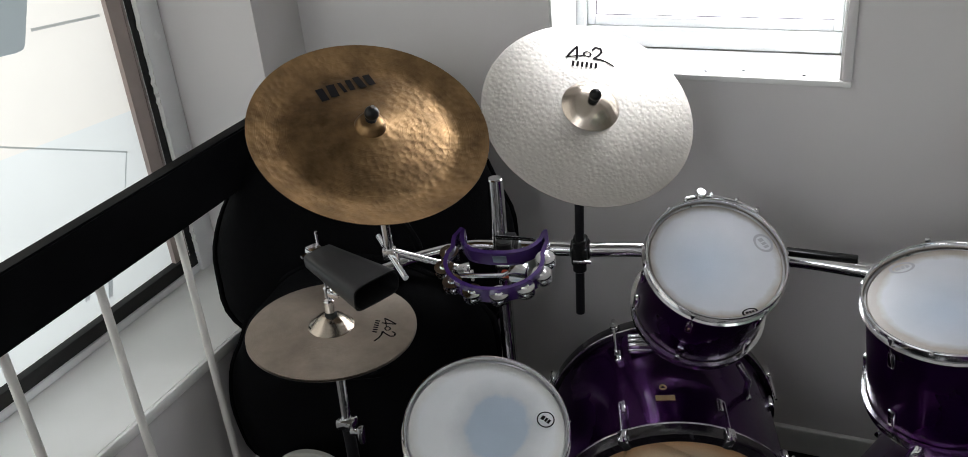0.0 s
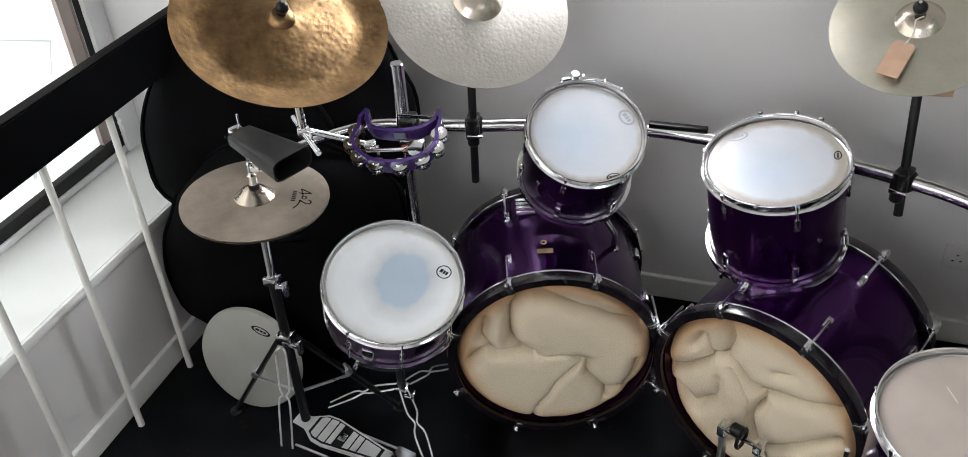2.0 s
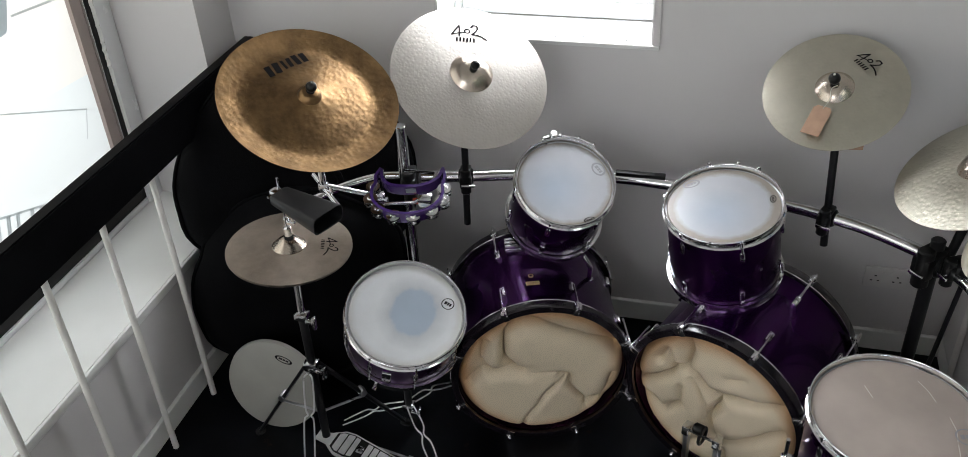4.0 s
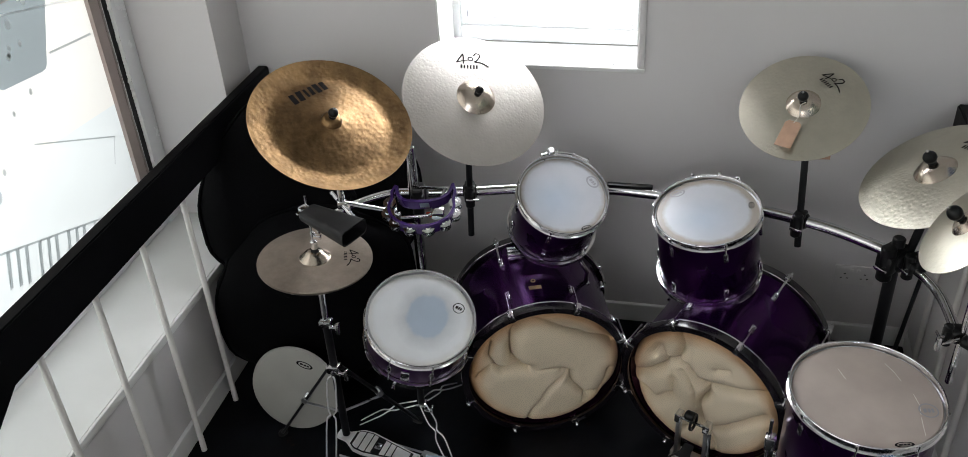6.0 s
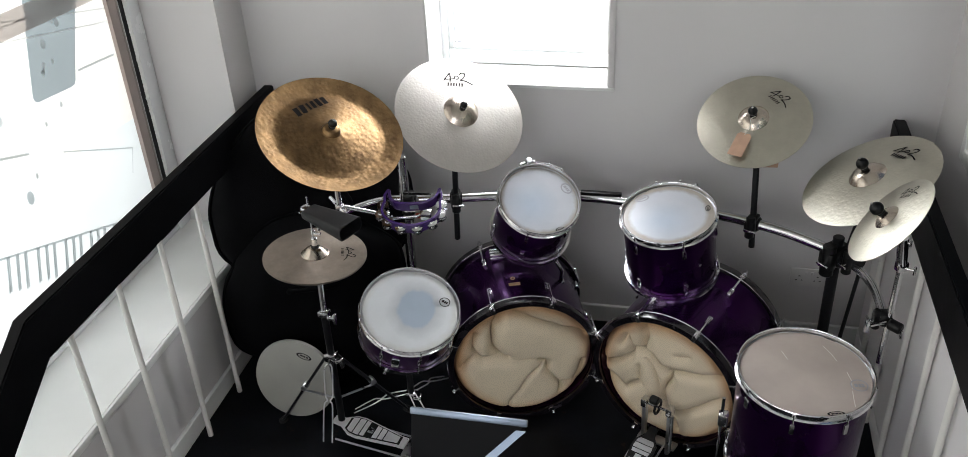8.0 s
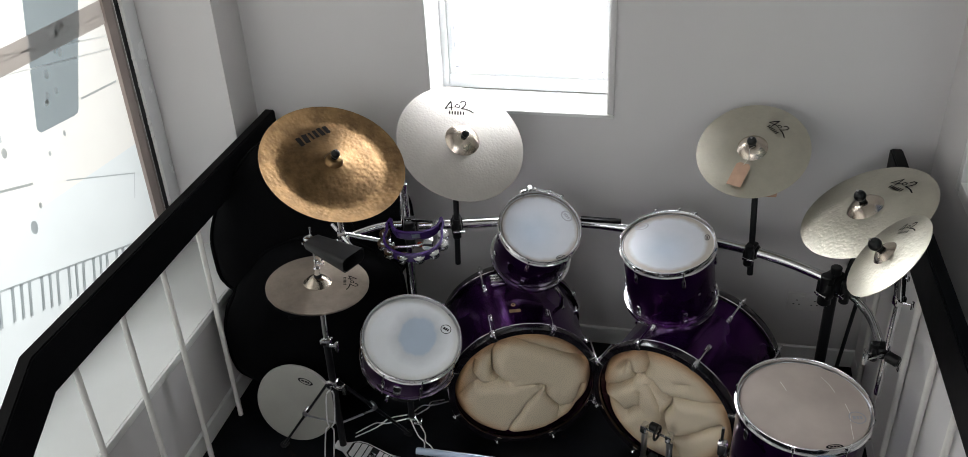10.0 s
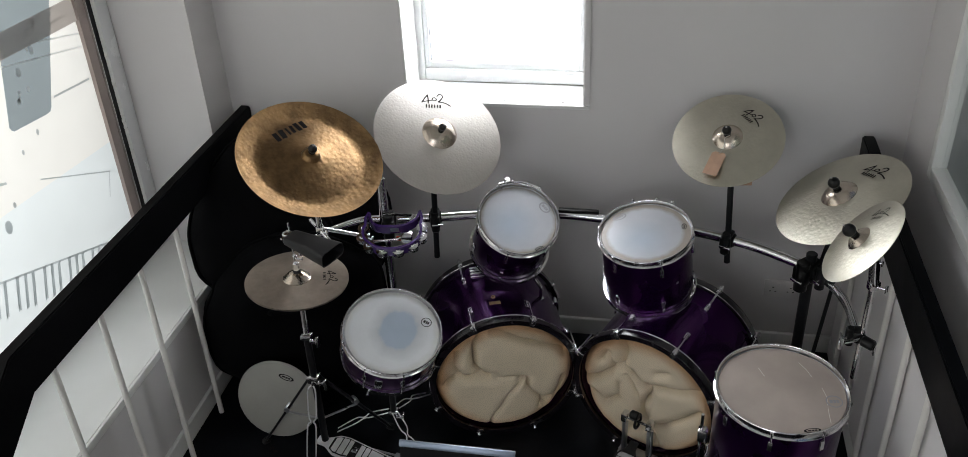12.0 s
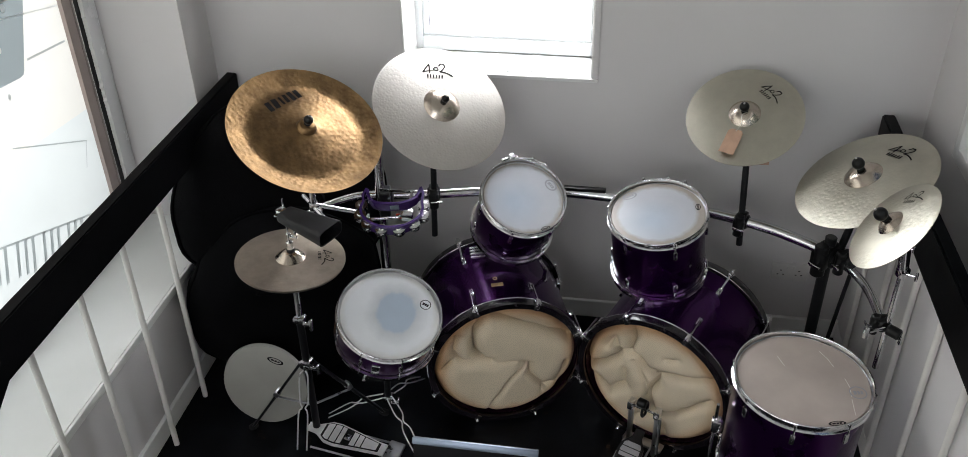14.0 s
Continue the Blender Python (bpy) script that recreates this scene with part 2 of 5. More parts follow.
def clear_film():
    """Clear plastic drum skin: lets the view through, with a soft gloss."""
    m = bpy.data.materials.new("clear_head")
    m.use_nodes = True
    t = m.node_tree
    n, l = t.nodes, t.links
    tr = n.new("ShaderNodeBsdfTransparent")
    co = n.new("ShaderNodeTexCoord")
    ln = n.new("ShaderNodeVectorMath")
    ln.operation = "LENGTH"
    l.new(co.outputs["Object"], ln.inputs[0])
    no = n.new("ShaderNodeTexNoise")
    no.inputs["Scale"].default_value = 9
    l.new(co.outputs["Object"], no.inputs["Vector"])
    ad = n.new("ShaderNodeMath")
    ad.operation = "MULTIPLY_ADD"
    ad.inputs[1].default_value = 0.05
    l.new(no.outputs["Fac"], ad.inputs[0])
    l.new(ln.outputs["Value"], ad.inputs[2])
    rp = n.new("ShaderNodeValToRGB")
    e = rp.color_ramp.elements
    e[0].position, e[0].color = 0.235, (0.99, 0.97, 0.93, 1)
    e[1].position, e[1].color = 0.29, (0.79, 0.62, 0.47, 1)
    l.new(ad.outputs[0], rp.inputs[0])
    l.new(rp.outputs[0], tr.inputs[0])
    gl = n.new("ShaderNodeBsdfGlossy")
    gl.inputs["Roughness"].default_value = 0.12
    mx = n.new("ShaderNodeMixShader")
    mx.inputs[0].default_value = 0.04
    l.new(tr.outputs[0], mx.inputs[1])
    l.new(gl.outputs[0], mx.inputs[2])
    l.new(mx.outputs[0], n["Material Output"].inputs[0])
    return m


CLEAR = clear_film()


def film(name, color):
    """Printed see-through window film."""
    m = bpy.data.materials.new(name)
    m.use_nodes = True
    t = m.node_tree
    n, l = t.nodes, t.links
    co = n.new("ShaderNodeTexCoord")
    no = n.new("ShaderNodeTexNoise")
    no.inputs["Scale"].default_value = 3
    l.new(co.outputs["Object"], no.inputs["Vector"])
    mr = n.new("ShaderNodeMapRange")
    mr.inputs["To Min"].default_value, mr.inputs["To Max"].default_value = 0.93, 1.05
    l.new(no.outputs["Fac"], mr.inputs["Value"])
    ml = n.new("ShaderNodeVectorMath")
    ml.operation = "SCALE"
    ml.inputs[0].default_value = color
    l.new(mr.outputs[0], ml.inputs["Scale"])
    tl = n.new("ShaderNodeBsdfTranslucent")
    df = n.new("ShaderNodeBsdfDiffuse")
    l.new(ml.outputs[0], tl.inputs[0])
    l.new(ml.outputs[0], df.inputs[0])
    mx = n.new("ShaderNodeMixShader")
    mx.inputs[0].default_value = 0.25
    l.new(tl.outputs[0], mx.inputs[1])
    l.new(df.outputs[0], mx.inputs[2])
    l.new(mx.outputs[0], n["Material Output"].inputs[0])
    return m


FILM_CREAM = film("film_cream", (0.74, 0.73, 0.69))
FILM_BLUE = film("film_pale_blue", (0.68, 0.72, 0.72))
FILM_SLATE = film("film_slate", (0.38, 0.44, 0.48))
FILM_GREY = film("film_grey", (0.52, 0.55, 0.56))
FILM_HAZE = film("film_light_grey", (0.6, 0.63, 0.64))
FILM_BROWN = film("film_brown", (0.52, 0.48, 0.46))
FILM_WHITE = film("film_white", (0.86, 0.87, 0.87))


def glow(name, color, strength):
    m = bpy.data.materials.new(name)
    m.use_nodes = True
    n = m.node_tree.nodes
    e = n.new("ShaderNodeEmission")
    e.inputs[0].default_value, e.inputs[1].default_value = (*color, 1), strength
    m.node_tree.links.new(e.outputs[0], n["Material Output"].inputs[0])
    return m


OUTSIDE = glow("outside_daylight", (0.95, 0.975, 1.0), 3.2)
OUTSIDE_DULL = glow("outside_street_daylight", (0.95, 0.98, 1.0), 0.55)


def pane_glass():
    m = bpy.data.materials.new("window_glass")
    m.use_nodes = True
    n, l = m.node_tree.nodes, m.node_tree.links
    tr = n.new("ShaderNodeBsdfTransparent")
    gl = n.new("ShaderNodeBsdfGlossy")
    gl.inputs["Roughness"].default_value = 0.02
    mx = n.new("ShaderNodeMixShader")
    mx.inputs[0].default_value = 0.06
    l.new(tr.outputs[0], mx.inputs[1])
    l.new(gl.outputs[0], mx.inputs[2])
    l.new(mx.outputs[0], n["Material Output"].inputs[0])
    return m


GLASS = pane_glass()


# ---- mesh helpers ----
def part(name, bm, mat, parent=None, label="", smooth=True):
    me = bpy.data.meshes.new(name)
    bmesh.ops.recalc_face_normals(bm, faces=bm.faces)
    bm.to_mesh(me)
    bm.free()
    me.materials.append(mat)
    if smooth:
        me.shade_smooth()
        me.set_sharp_from_angle(angle=radians(35))
    ob = new(name, me)
    ob.parent = parent
    if label:
        ob["label"] = label
    return ob


def thing(name, label, category, m=None, group=""):
    ob = new(name)
    ob.empty_display_size = 0.05
    if m is not None:
        ob.matrix_basis = m
    return tagged(ob, label, category, group)


def structure(name, bm, mat, label="", category="", smooth=False):
    return tagged(part(name, bm, mat, smooth=smooth), label, category, "", "structure")


def frame_of(c, n, spin=0.0):
    """Pose at c with its z axis along n; its y axis as far uphill or back as it can be, then turned by spin degrees."""
    z = Vector(n).normalized()
    up = Vector((0, 1, 0)) if abs(z.y) < 0.9 else Vector((0, 0, 1))
    x = up.cross(z).normalized()
    y = z.cross(x)
    m = Matrix((x, y, z)).transposed().to_4x4()
    return Matrix.Translation(c) @ m @ Matrix.Rotation(radians(spin), 4, "Z")


def box(bm, lo, hi, bevel=0.0, m=None, seg=2):
    mat = Matrix.LocRotScale([(a + b) / 2 for a, b in zip(lo, hi)], None, [b - a for a, b in zip(lo, hi)])
    made = bmesh.ops.create_cube(bm, size=1, matrix=mat)["verts"]
    if bevel:
        edges = list({e for v in made for e in v.link_edges})
        made = list({v for f in bmesh.ops.bevel(bm, geom=edges, offset=bevel, segments=seg, affect="EDGES", profile=0.5)["faces"] for v in f.verts} | {v for v in made if v.is_valid})
    if m is not None:
        bmesh.ops.transform(bm, matrix=m, verts=[v for v in made if v.is_valid])
    return bm


def cyl(bm, p0, p1, r, r2=None, seg=16, bevel=0.0):
    p0, p1 = Vector(p0), Vector(p1)
    d = p1 - p0
    h = d.length
    r2 = r if r2 is None else r2
    b = min(bevel, h * 0.4)
    prof = [(0, 0), (r - b, 0), (r, b), (r2, h - b), (r2 - b, h), (0, h)] if b else [(0, 0), (r, 0), (r2, h), (0, h)]
    return lathe(bm, prof, seg, Matrix.Translation(p0) @ d.to_track_quat("Z", "Y").to_matrix().to_4x4())


def lathe(bm, prof, seg=48, m=None, closed=False):
    m = m or Matrix()
    rings = []
    for r, z in prof:
        if r < 1e-6:
            rings.append([bm.verts.new(m @ Vector((0, 0, z)))])
        else:
            rings.append([bm.verts.new(m @ Vector((r * math.cos(2 * math.pi * k / seg), r * math.sin(2 * math.pi * k / seg), z))) for k in range(seg)])
    pairs = list(zip(rings, rings[1:])) + ([(rings[-1], rings[0])] if closed else [])
    for a, b in pairs:
        for k in range(seg):
            j = (k + 1) % seg
            f = [a[k % len(a)], a[j % len(a)], b[j % len(b)], b[k % len(b)]]
            f = list(dict.fromkeys(f))
            if len(f) > 2:
                bm.faces.new(f)
    return bm


def ring(bm, R, r, z, seg=64, k=10, sz=1.0, m=None):
    prof = [(R + r * math.cos(2 * math.pi * i / k), z + r * sz * math.sin(2 * math.pi * i / k)) for i in range(k)]
    return lathe(bm, prof, seg, m, True)


def tube(bm, pts, r, seg=12, caps=True):
    pts = [Vector(p) for p in pts]
    rings = []
    up = Vector((0.13, 0.21, 0.97)).normalized()
    for i, p in enumerate(pts):
        d = (pts[min(i + 1, len(pts) - 1)] - pts[max(i - 1, 0)]).normalized()
        if abs(d.dot(up)) > 0.97:
            up = Vector((1, 0.1, 0))
        a = d.cross(up).normalized()
        b = a.cross(d).normalized()
        rings.append([bm.verts.new(p + (a * math.cos(2 * math.pi * k / seg) + b * math.sin(2 * math.pi * k / seg)) * r) for k in range(seg)])
    for a, b in zip(rings, rings[1:]):
        for k in range(seg):
            j = (k + 1) % seg
            bm.faces.new((a[k], a[j], b[j], b[k]))
    if caps:
        bm.faces.new(rings[0])
        bm.faces.new(rings[-1][::-1])
    return bm


def curve(pts, n=8):
    """Smooth line through pts."""
    P = [Vector(p) for p in pts]
    out = []
    for i in range(len(P) - 1):
        a, b, c, d = P[max(i - 1, 0)], P[i], P[i + 1], P[min(i + 2, len(P) - 1)]
        for k in range(n):
            t = k / n
            out.append(0.5 * (2 * b + (c - a) * t + (2 * a - 5 * b + 4 * c - d) * t * t + (3 * b - a - 3 * c + d) * t ** 3))
    return out + [P[-1]]


def prism(bm, outline, z0, z1, m=None):
    """A flat piece: outline in x, y, from z0 to z1."""
    m = m or Matrix()
    a = [bm.verts.new(m @ Vector((x, y, z0))) for x, y in outline]
    b = [bm.verts.new(m @ Vector((x, y, z1))) for x, y in outline]
    bm.faces.new(a[::-1])
    bm.faces.new(b)
    for k in range(len(a)):
        j = (k + 1) % len(a)
        bm.faces.new((a[k], a[j], b[j], b[k]))
    return bm


def B():
    return bmesh.new()


# ---- the room ----
BACK, LEFT, RIGHT, FRONT, TOP = 2.48, -1.15, 1.56, -3.6, 3.5
WX0, WX1, WZ0, WZ1 = -0.376, 0.347, 1.118, 2.15
LY0, LY1, LZ0, LZ1 = -2.6, 2.27, 0.497, 2.7
RY0, RY1, RZ0, RZ1 = -0.4, 2.09, 1.12, 2.4
LOW = -0.72

bm = B()
box(bm, (-1.8, 0.62, -0.1), (RIGHT + 0.3, BACK + 0.3, 0))
structure("floor", bm, FLOORM, "black painted platform floor with scuffs", "floor")
bm = B()
for k in range(3):
    box(bm, (-1.8, 0.62 - 0.26 * (k + 1), LOW), (RIGHT + 0.3, 0.62 - 0.26 * k, -0.18 * (k + 1)))
structure("steps", bm, FLOORM, "black steps down from the platform", "steps")
bm = B()
box(bm, (-1.8, FRONT - 0.2, LOW - 0.1), (RIGHT + 0.3, 0.62, LOW))
structure("floor_lower", bm, CARPET, "dark carpeted lower floor", "floor")


def wall_with_hole(bm, lo, hi, ax, a0, a1, z0, z1):
    """A wall box with an opening a0..a1 along axis ax, z0..z1 high."""
    for s0, s1, t0, t1 in ((lo[ax], a0, lo[2], hi[2]), (a1, hi[ax], lo[2], hi[2]), (a0, a1, lo[2], z0), (a0, a1, z1, hi[2])):
        p, q = list(lo), list(hi)
        p[ax], q[ax], p[2], q[2] = s0, s1, t0, t1
        box(bm, p, q)
    return bm


structure("wall_back", wall_with_hole(B(), (-1.8, BACK, LOW), (RIGHT + 0.3, BACK + 0.3, TOP), 0, WX0, WX1, WZ0, WZ1), WALL, "plain off-white painted back wall", "wall")
structure("wall_left", wall_with_hole(B(), (-1.5, FRONT, LOW), (LEFT, BACK, TOP), 1, LY0, LY1, LZ0 - 0.03, LZ1), WALL, "off-white painted wall under the big window", "wall")
structure("wall_right", wall_with_hole(B(), (RIGHT, FRONT, LOW), (RIGHT + 0.04, BACK, TOP), 1, RY0, RY1 + 0.04, RZ0 - 0.05, RZ1), WALL, "off-white painted wall beside the rail", "wall")
structure("wall_front", box(B(), (-1.8, FRONT - 0.2, LOW), (RIGHT + 0.3, FRONT, TOP)), WALL, "plain off-white wall", "wall")
structure("ceiling", box(B(), (-1.8, FRONT - 0.2, TOP), (RIGHT + 0.3, BACK + 0.3, TOP + 0.15)), WHITE, "plain white ceiling", "ceiling")
bm = B()
box(bm, (LEFT + 0.019, BACK - 0.018, 0), (RIGHT, BACK, 0.085), 0.004)
structure("baseboard", bm, WHITE, "white painted skirting board", "skirting")
bm = B()
box(bm, (LEFT, 0.62, 0), (LEFT + 0.018, BACK, 0.085), 0.004)
structure("baseboard_left", bm, WHITE, "white painted skirting board", "skirting")
bm = B()
box(bm, (1.422, 0.35, 0.001), (1.44, BACK - 0.0185, 0.945), 0.002)
structure("panel_right", bm, WALL, "white painted boarding behind the spindles", "panel")
bm = B()
box(bm, (1.4185, 0.62, 0.0005), (1.4215, BACK - 0.0185, 0.085), 0.001)
structure("baseboard_right", bm, WHITE, "white painted skirting board", "skirting")

# back window
win = tagged(new("window_1"), "small white-framed window with bright daylight behind", "window", "", "structure")
FY = BACK + 0.2
bm = B()
for a, b in (((WX0 + 0.001, FY, WZ0 + 0.004), (WX0 + 0.033, FY + 0.07, WZ1 - 0.001)), ((WX1 - 0.019, FY, WZ0 + 0.004), (WX1 - 0.001, FY + 0.07, WZ1 - 0.001)),
             ((WX0 + 0.033, FY, WZ0 + 0.004), (WX1 - 0.019, FY + 0.07, WZ0 + 0.058)), ((WX0 + 0.033, FY, WZ1 - 0.05), (WX1 - 0.019, FY + 0.07, WZ1 - 0.001))):
    box(bm, a, b, 0.005)
part("window_frame", bm, UPVC, win)
bm = B()
x0, x1, z0, z1 = WX0 + 0.034, WX1 - 0.020, WZ0 + 0.059, WZ1 - 0.051
for a, b in (((x0, FY + 0.012, z0), (x0 + 0.022, FY + 0.055, z1)), ((x1 - 0.022, FY + 0.012, z0), (x1, FY + 0.055, z1)),
             ((x0 + 0.022, FY + 0.012, z0), (x1 - 0.022, FY + 0.055, z0 + 0.026)), ((x0 + 0.022, FY + 0.012, z1 - 0.026), (x1 - 0.022, FY + 0.055, z1))):
    box(bm, a, b, 0.004)
part("sash", bm, UPVC, win)
bm = B()
for a, b in (((x0 + 0.0215, FY + 0.026, z0 + 0.026), (x0 + 0.0235, FY + 0.03, z1 - 0.026)), ((x0 + 0.022, FY + 0.026, z0 + 0.0255), (x1 - 0.022, FY + 0.03, z0 + 0.0275))):
    box(bm, a, b)
part("gasket", bm, RUBBER, win, "thin dark glazing seal", smooth=False)
bm = B()
box(bm, (x0 + 0.022, FY + 0.031, z0 + 0.026), (x1 - 0.022, FY + 0.037, z1 - 0.026))
pane = part("pane", bm, GLASS, win, smooth=False)
pane.visible_shadow = False
bm = B()
box(bm, (WX0 - 0.003, BACK - 0.008, WZ0 - 0.012), (WX1 + 0.022, BACK + 0.199, WZ0 + 0.003), 0.003)
part("window_sill", bm, WHITE, win)
bm = B()
for a, b in (((WX1, BACK - 0.008, WZ0 + 0.004), (WX1 + 0.022, BACK - 0.001, WZ1 + 0.022)), ((WX0 - 0.003, BACK - 0.008, WZ1 + 0.001), (WX1 - 0.001, BACK - 0.001, WZ1 + 0.022))):
    box(bm, a, b, 0.002)
part("architrave", bm, WALL, win)
bm = B()
for a, b in (((WX0 + 0.0005, BACK + 0.001, WZ0 + 0.004), (WX0 + 0.006, FY - 0.001, WZ1)), ((WX1 - 0.006, BACK + 0.001, WZ0 + 0.004), (WX1 - 0.0005, FY - 0.001, WZ1))):
    box(bm, a, b)
part("reveal_lining", bm, WHITE, win, "white painted window reveal", smooth=False)
bm = B()
box(bm, (-2.5, BACK + 1.6, -1.5), (2.5, BACK + 1.62, 3.5))
structure("backdrop", bm, OUTSIDE, "bright daylight outside", "backdrop")

# big side window with printed film
GX = -1.49
win2 = tagged(new("window_2"), "large shop window with black gasket and printed film", "window", "", "structure")
bm = B()
box(bm, (-1.5, LY0 + 0.001, LZ0 - 0.029), (LEFT - 0.001, LY1 - 0.001, LZ0), 0.0)
box(bm, (LEFT, LY0 - 0.03, LZ0 - 0.03), (LEFT + 0.012, LY1 + 0.03, LZ0 + 0.0005), 0.003)
part("window_sill", bm, WHITE, win2, "deep white painted sill")
bm = B()
for a, b in (((GX - 0.06, LY1 - 0.085, LZ0 + 0.001), (GX + 0.02, LY1 - 0.001, LZ1)), ((GX - 0.06, LY0, LZ0 + 0.001), (GX + 0.02, LY0 + 0.05, LZ1)), ((GX - 0.06, LY0 + 0.05, LZ0 + 0.001), (GX + 0.012, LY1 - 0.085, LZ0 + 0.026))):
    box(bm, a, b, 0.006)
part("window_frame", bm, UPVC, win2)
bm = B()
for a, b in (((GX - 0.03, LY1 - 0.111, LZ0 + 0.069), (GX + 0.008, LY1 - 0.086, LZ1)), ((GX - 0.03, LY0 + 0.075, LZ0 + 0.027), (GX + 0.008, LY1 - 0.086, LZ0 + 0.068))):
    box(bm, a, b, 0.003)
part("gasket", bm, RUBBER, win2, "black rubber gasket")
random.seed(9)
bm = B()
rows = []
for k in range(150):
    z = LZ0 + 0.07 + k * 0.0145
    y = LY1 - 0.0865 - random.choice((0.0015, 0.002, 0.003, 0.006, 0.009)) * random.random()
    rows.append([bm.verts.new(p) for p in ((GX + 0.0205, LY1 - 0.084, z), (GX + 0.0215, y + 0.003, z), (GX + 0.0095, y, z))])
for p, q in zip(rows, rows[1:]):
    bm.faces.new((p[0], p[1], q[1], q[0]))
    bm.faces.new((p[1], p[2], q[2], q[1]))
part("sealant", bm, WHITE, win2, "ragged white sealant line", smooth=False)
bm = B()
box(bm, (GX - 0.028, LY1 - 0.1145, LZ0 + 0.069), (GX + 0.006, LY1 - 0.1112, LZ1), 0.001)
part("metal_strip", bm, CHROME, win2, "bright metal strip")
bm = B()
box(bm, (GX - 0.03, LY1 - 0.165, LZ0 + 0.051), (GX - 0.004, LY1 - 0.115, LZ1))
part("glazing_bead", bm, BROWN, win2, "pinkish brown bead")


def film_piece(outline, mat, lift):
    """outline in (y, z) on the glass."""
    b = B()
    vs = [b.verts.new((GX - 0.02 + lift, y, z)) for y, z in outline]
    b.faces.new(vs)
    return part("film_print", b, mat, win2, smooth=False)


film_piece([(LY0, LZ0), (LY1 - 0.15, LZ0), (LY1 - 0.15, 1.06), (LY0, 1.42)], FILM_BLUE, 0)
film_piece([(LY0, 1.42), (LY1 - 0.15, 1.06), (LY1 - 0.15, LZ1), (LY0, LZ1)], FILM_CREAM, 0)

bm = B()
box(bm, (-3.6, -3, -1.5), (-3.58, 5, 4))
structure("backdrop_side", bm, OUTSIDE_DULL, "bright daylight outside", "backdrop")

# side room window
win3 = tagged(new("window_3"), "internal white-framed window into a dim green room", "window", "", "structure")
bm = B()
for a, b in (((RIGHT - 0.012, RY1 - 0.001, RZ0 - 0.049), (RIGHT + 0.038, RY1 + 0.039, RZ1 - 0.001)), ((RIGHT - 0.012, RY0 + 0.001, RZ0 - 0.049), (RIGHT + 0.038, RY1 - 0.002, RZ0))):
    box(bm, a, b, 0.005)
part("window_frame", bm, WHITE, win3)
bm = B()
box(bm, (RIGHT + 0.018, RY0 + 0.002, RZ0 + 0.001), (RIGHT + 0.024, RY1 - 0.003, RZ1 - 0.002))
p3 = part("pane", bm, GLASS, win3, smooth=False)
p3.visible_shadow = False
bm = B()
box(bm, (RIGHT + 0.9, RY0 - 1, LOW), (RIGHT + 0.95, BACK + 0.6, TOP))
box(bm, (RIGHT + 0.04, BACK + 0.3, LOW), (RIGHT + 0.9, BACK + 0.35, TOP))
structure("floor_side_room", box(B(), (RIGHT + 0.042, RY0 - 1, 0.55), (RIGHT + 0.9, BACK + 0.3, 0.6)), GREEN, "dim green ledge in the next room", "ledge")
structure("wall_side_room", bm, GREEN, "dim green wall of the next room", "wall")


# ---- rails ----
def handrail(x, end, first, label):
    rail = thing("handrail", label, "handrail", pose(x, 0, 0), "handrails")
    b = B()
    s = 0.022
    prism(b, [(0.835, 0.92), (end, 0.92), (end, 1.07), (0.80, 1.07), (-0.4, 0.25), (-0.4, 0.08)], -s, s, Matrix(((0, 0, 1, 0), (1, 0, 0, 0), (0, 1, 0, 0), (0, 0, 0, 1))))
    bmesh.ops.bevel(b, geom=b.edges[:], offset=0.005, segments=2, affect="EDGES")
    part("board", b, RAIL, rail)
    for k in range(6):
        y = first - 0.263 * k
        b = B()
        cyl(b, (0, y, 0.0), (0, y, 0.925), 0.0105, seg=12)
        part("spindle", b, SPINDLE, rail, "white painted round spindle")
    return rail


handrail(-1.088, BACK - 0.002, 2.273, "black painted handrail on white round spindles")
handrail(1.408, BACK - 0.06, 2.248, "black painted handrail on white round spindles")


# ---- drums ----
def oval(name, parent, x, y, z, rx, ry, mat, turn=0.0, hole=0.75):
    """A thin printed oval ring with a bar in it, in place of a maker's mark."""
    b = B()
    n = 28
    c, s = math.cos(radians(turn)), math.sin(radians(turn))
    def at(f, k):
        u, v = rx * f * math.cos(2 * math.pi * k / n), ry * f * math.sin(2 * math.pi * k / n)
        return (x + c * u - s * v, y + s * u + c * v, z)
    o = [b.verts.new(at(1, k)) for k in range(n)]
    i = [b.verts.new(at(hole, k)) for k in range(n)]
    for k in range(n):
        j = (k + 1) % n
        b.faces.new((o[k], o[j], i[j], i[k]))
    w, h = rx * 0.55, ry * 0.3
    for a0, a1 in ((-w, -0.3 * w), (-0.15 * w, 0.35 * w), (0.5 * w, w)):
        q = [(a0, -h), (a1, -h * 0.8), (a1, h), (a0, h * 0.9)]
        b.faces.new([b.verts.new((x + c * u - s * v, y + s * u + c * v, z)) for u, v in q])
    return part(name, b, mat, parent, smooth=False)


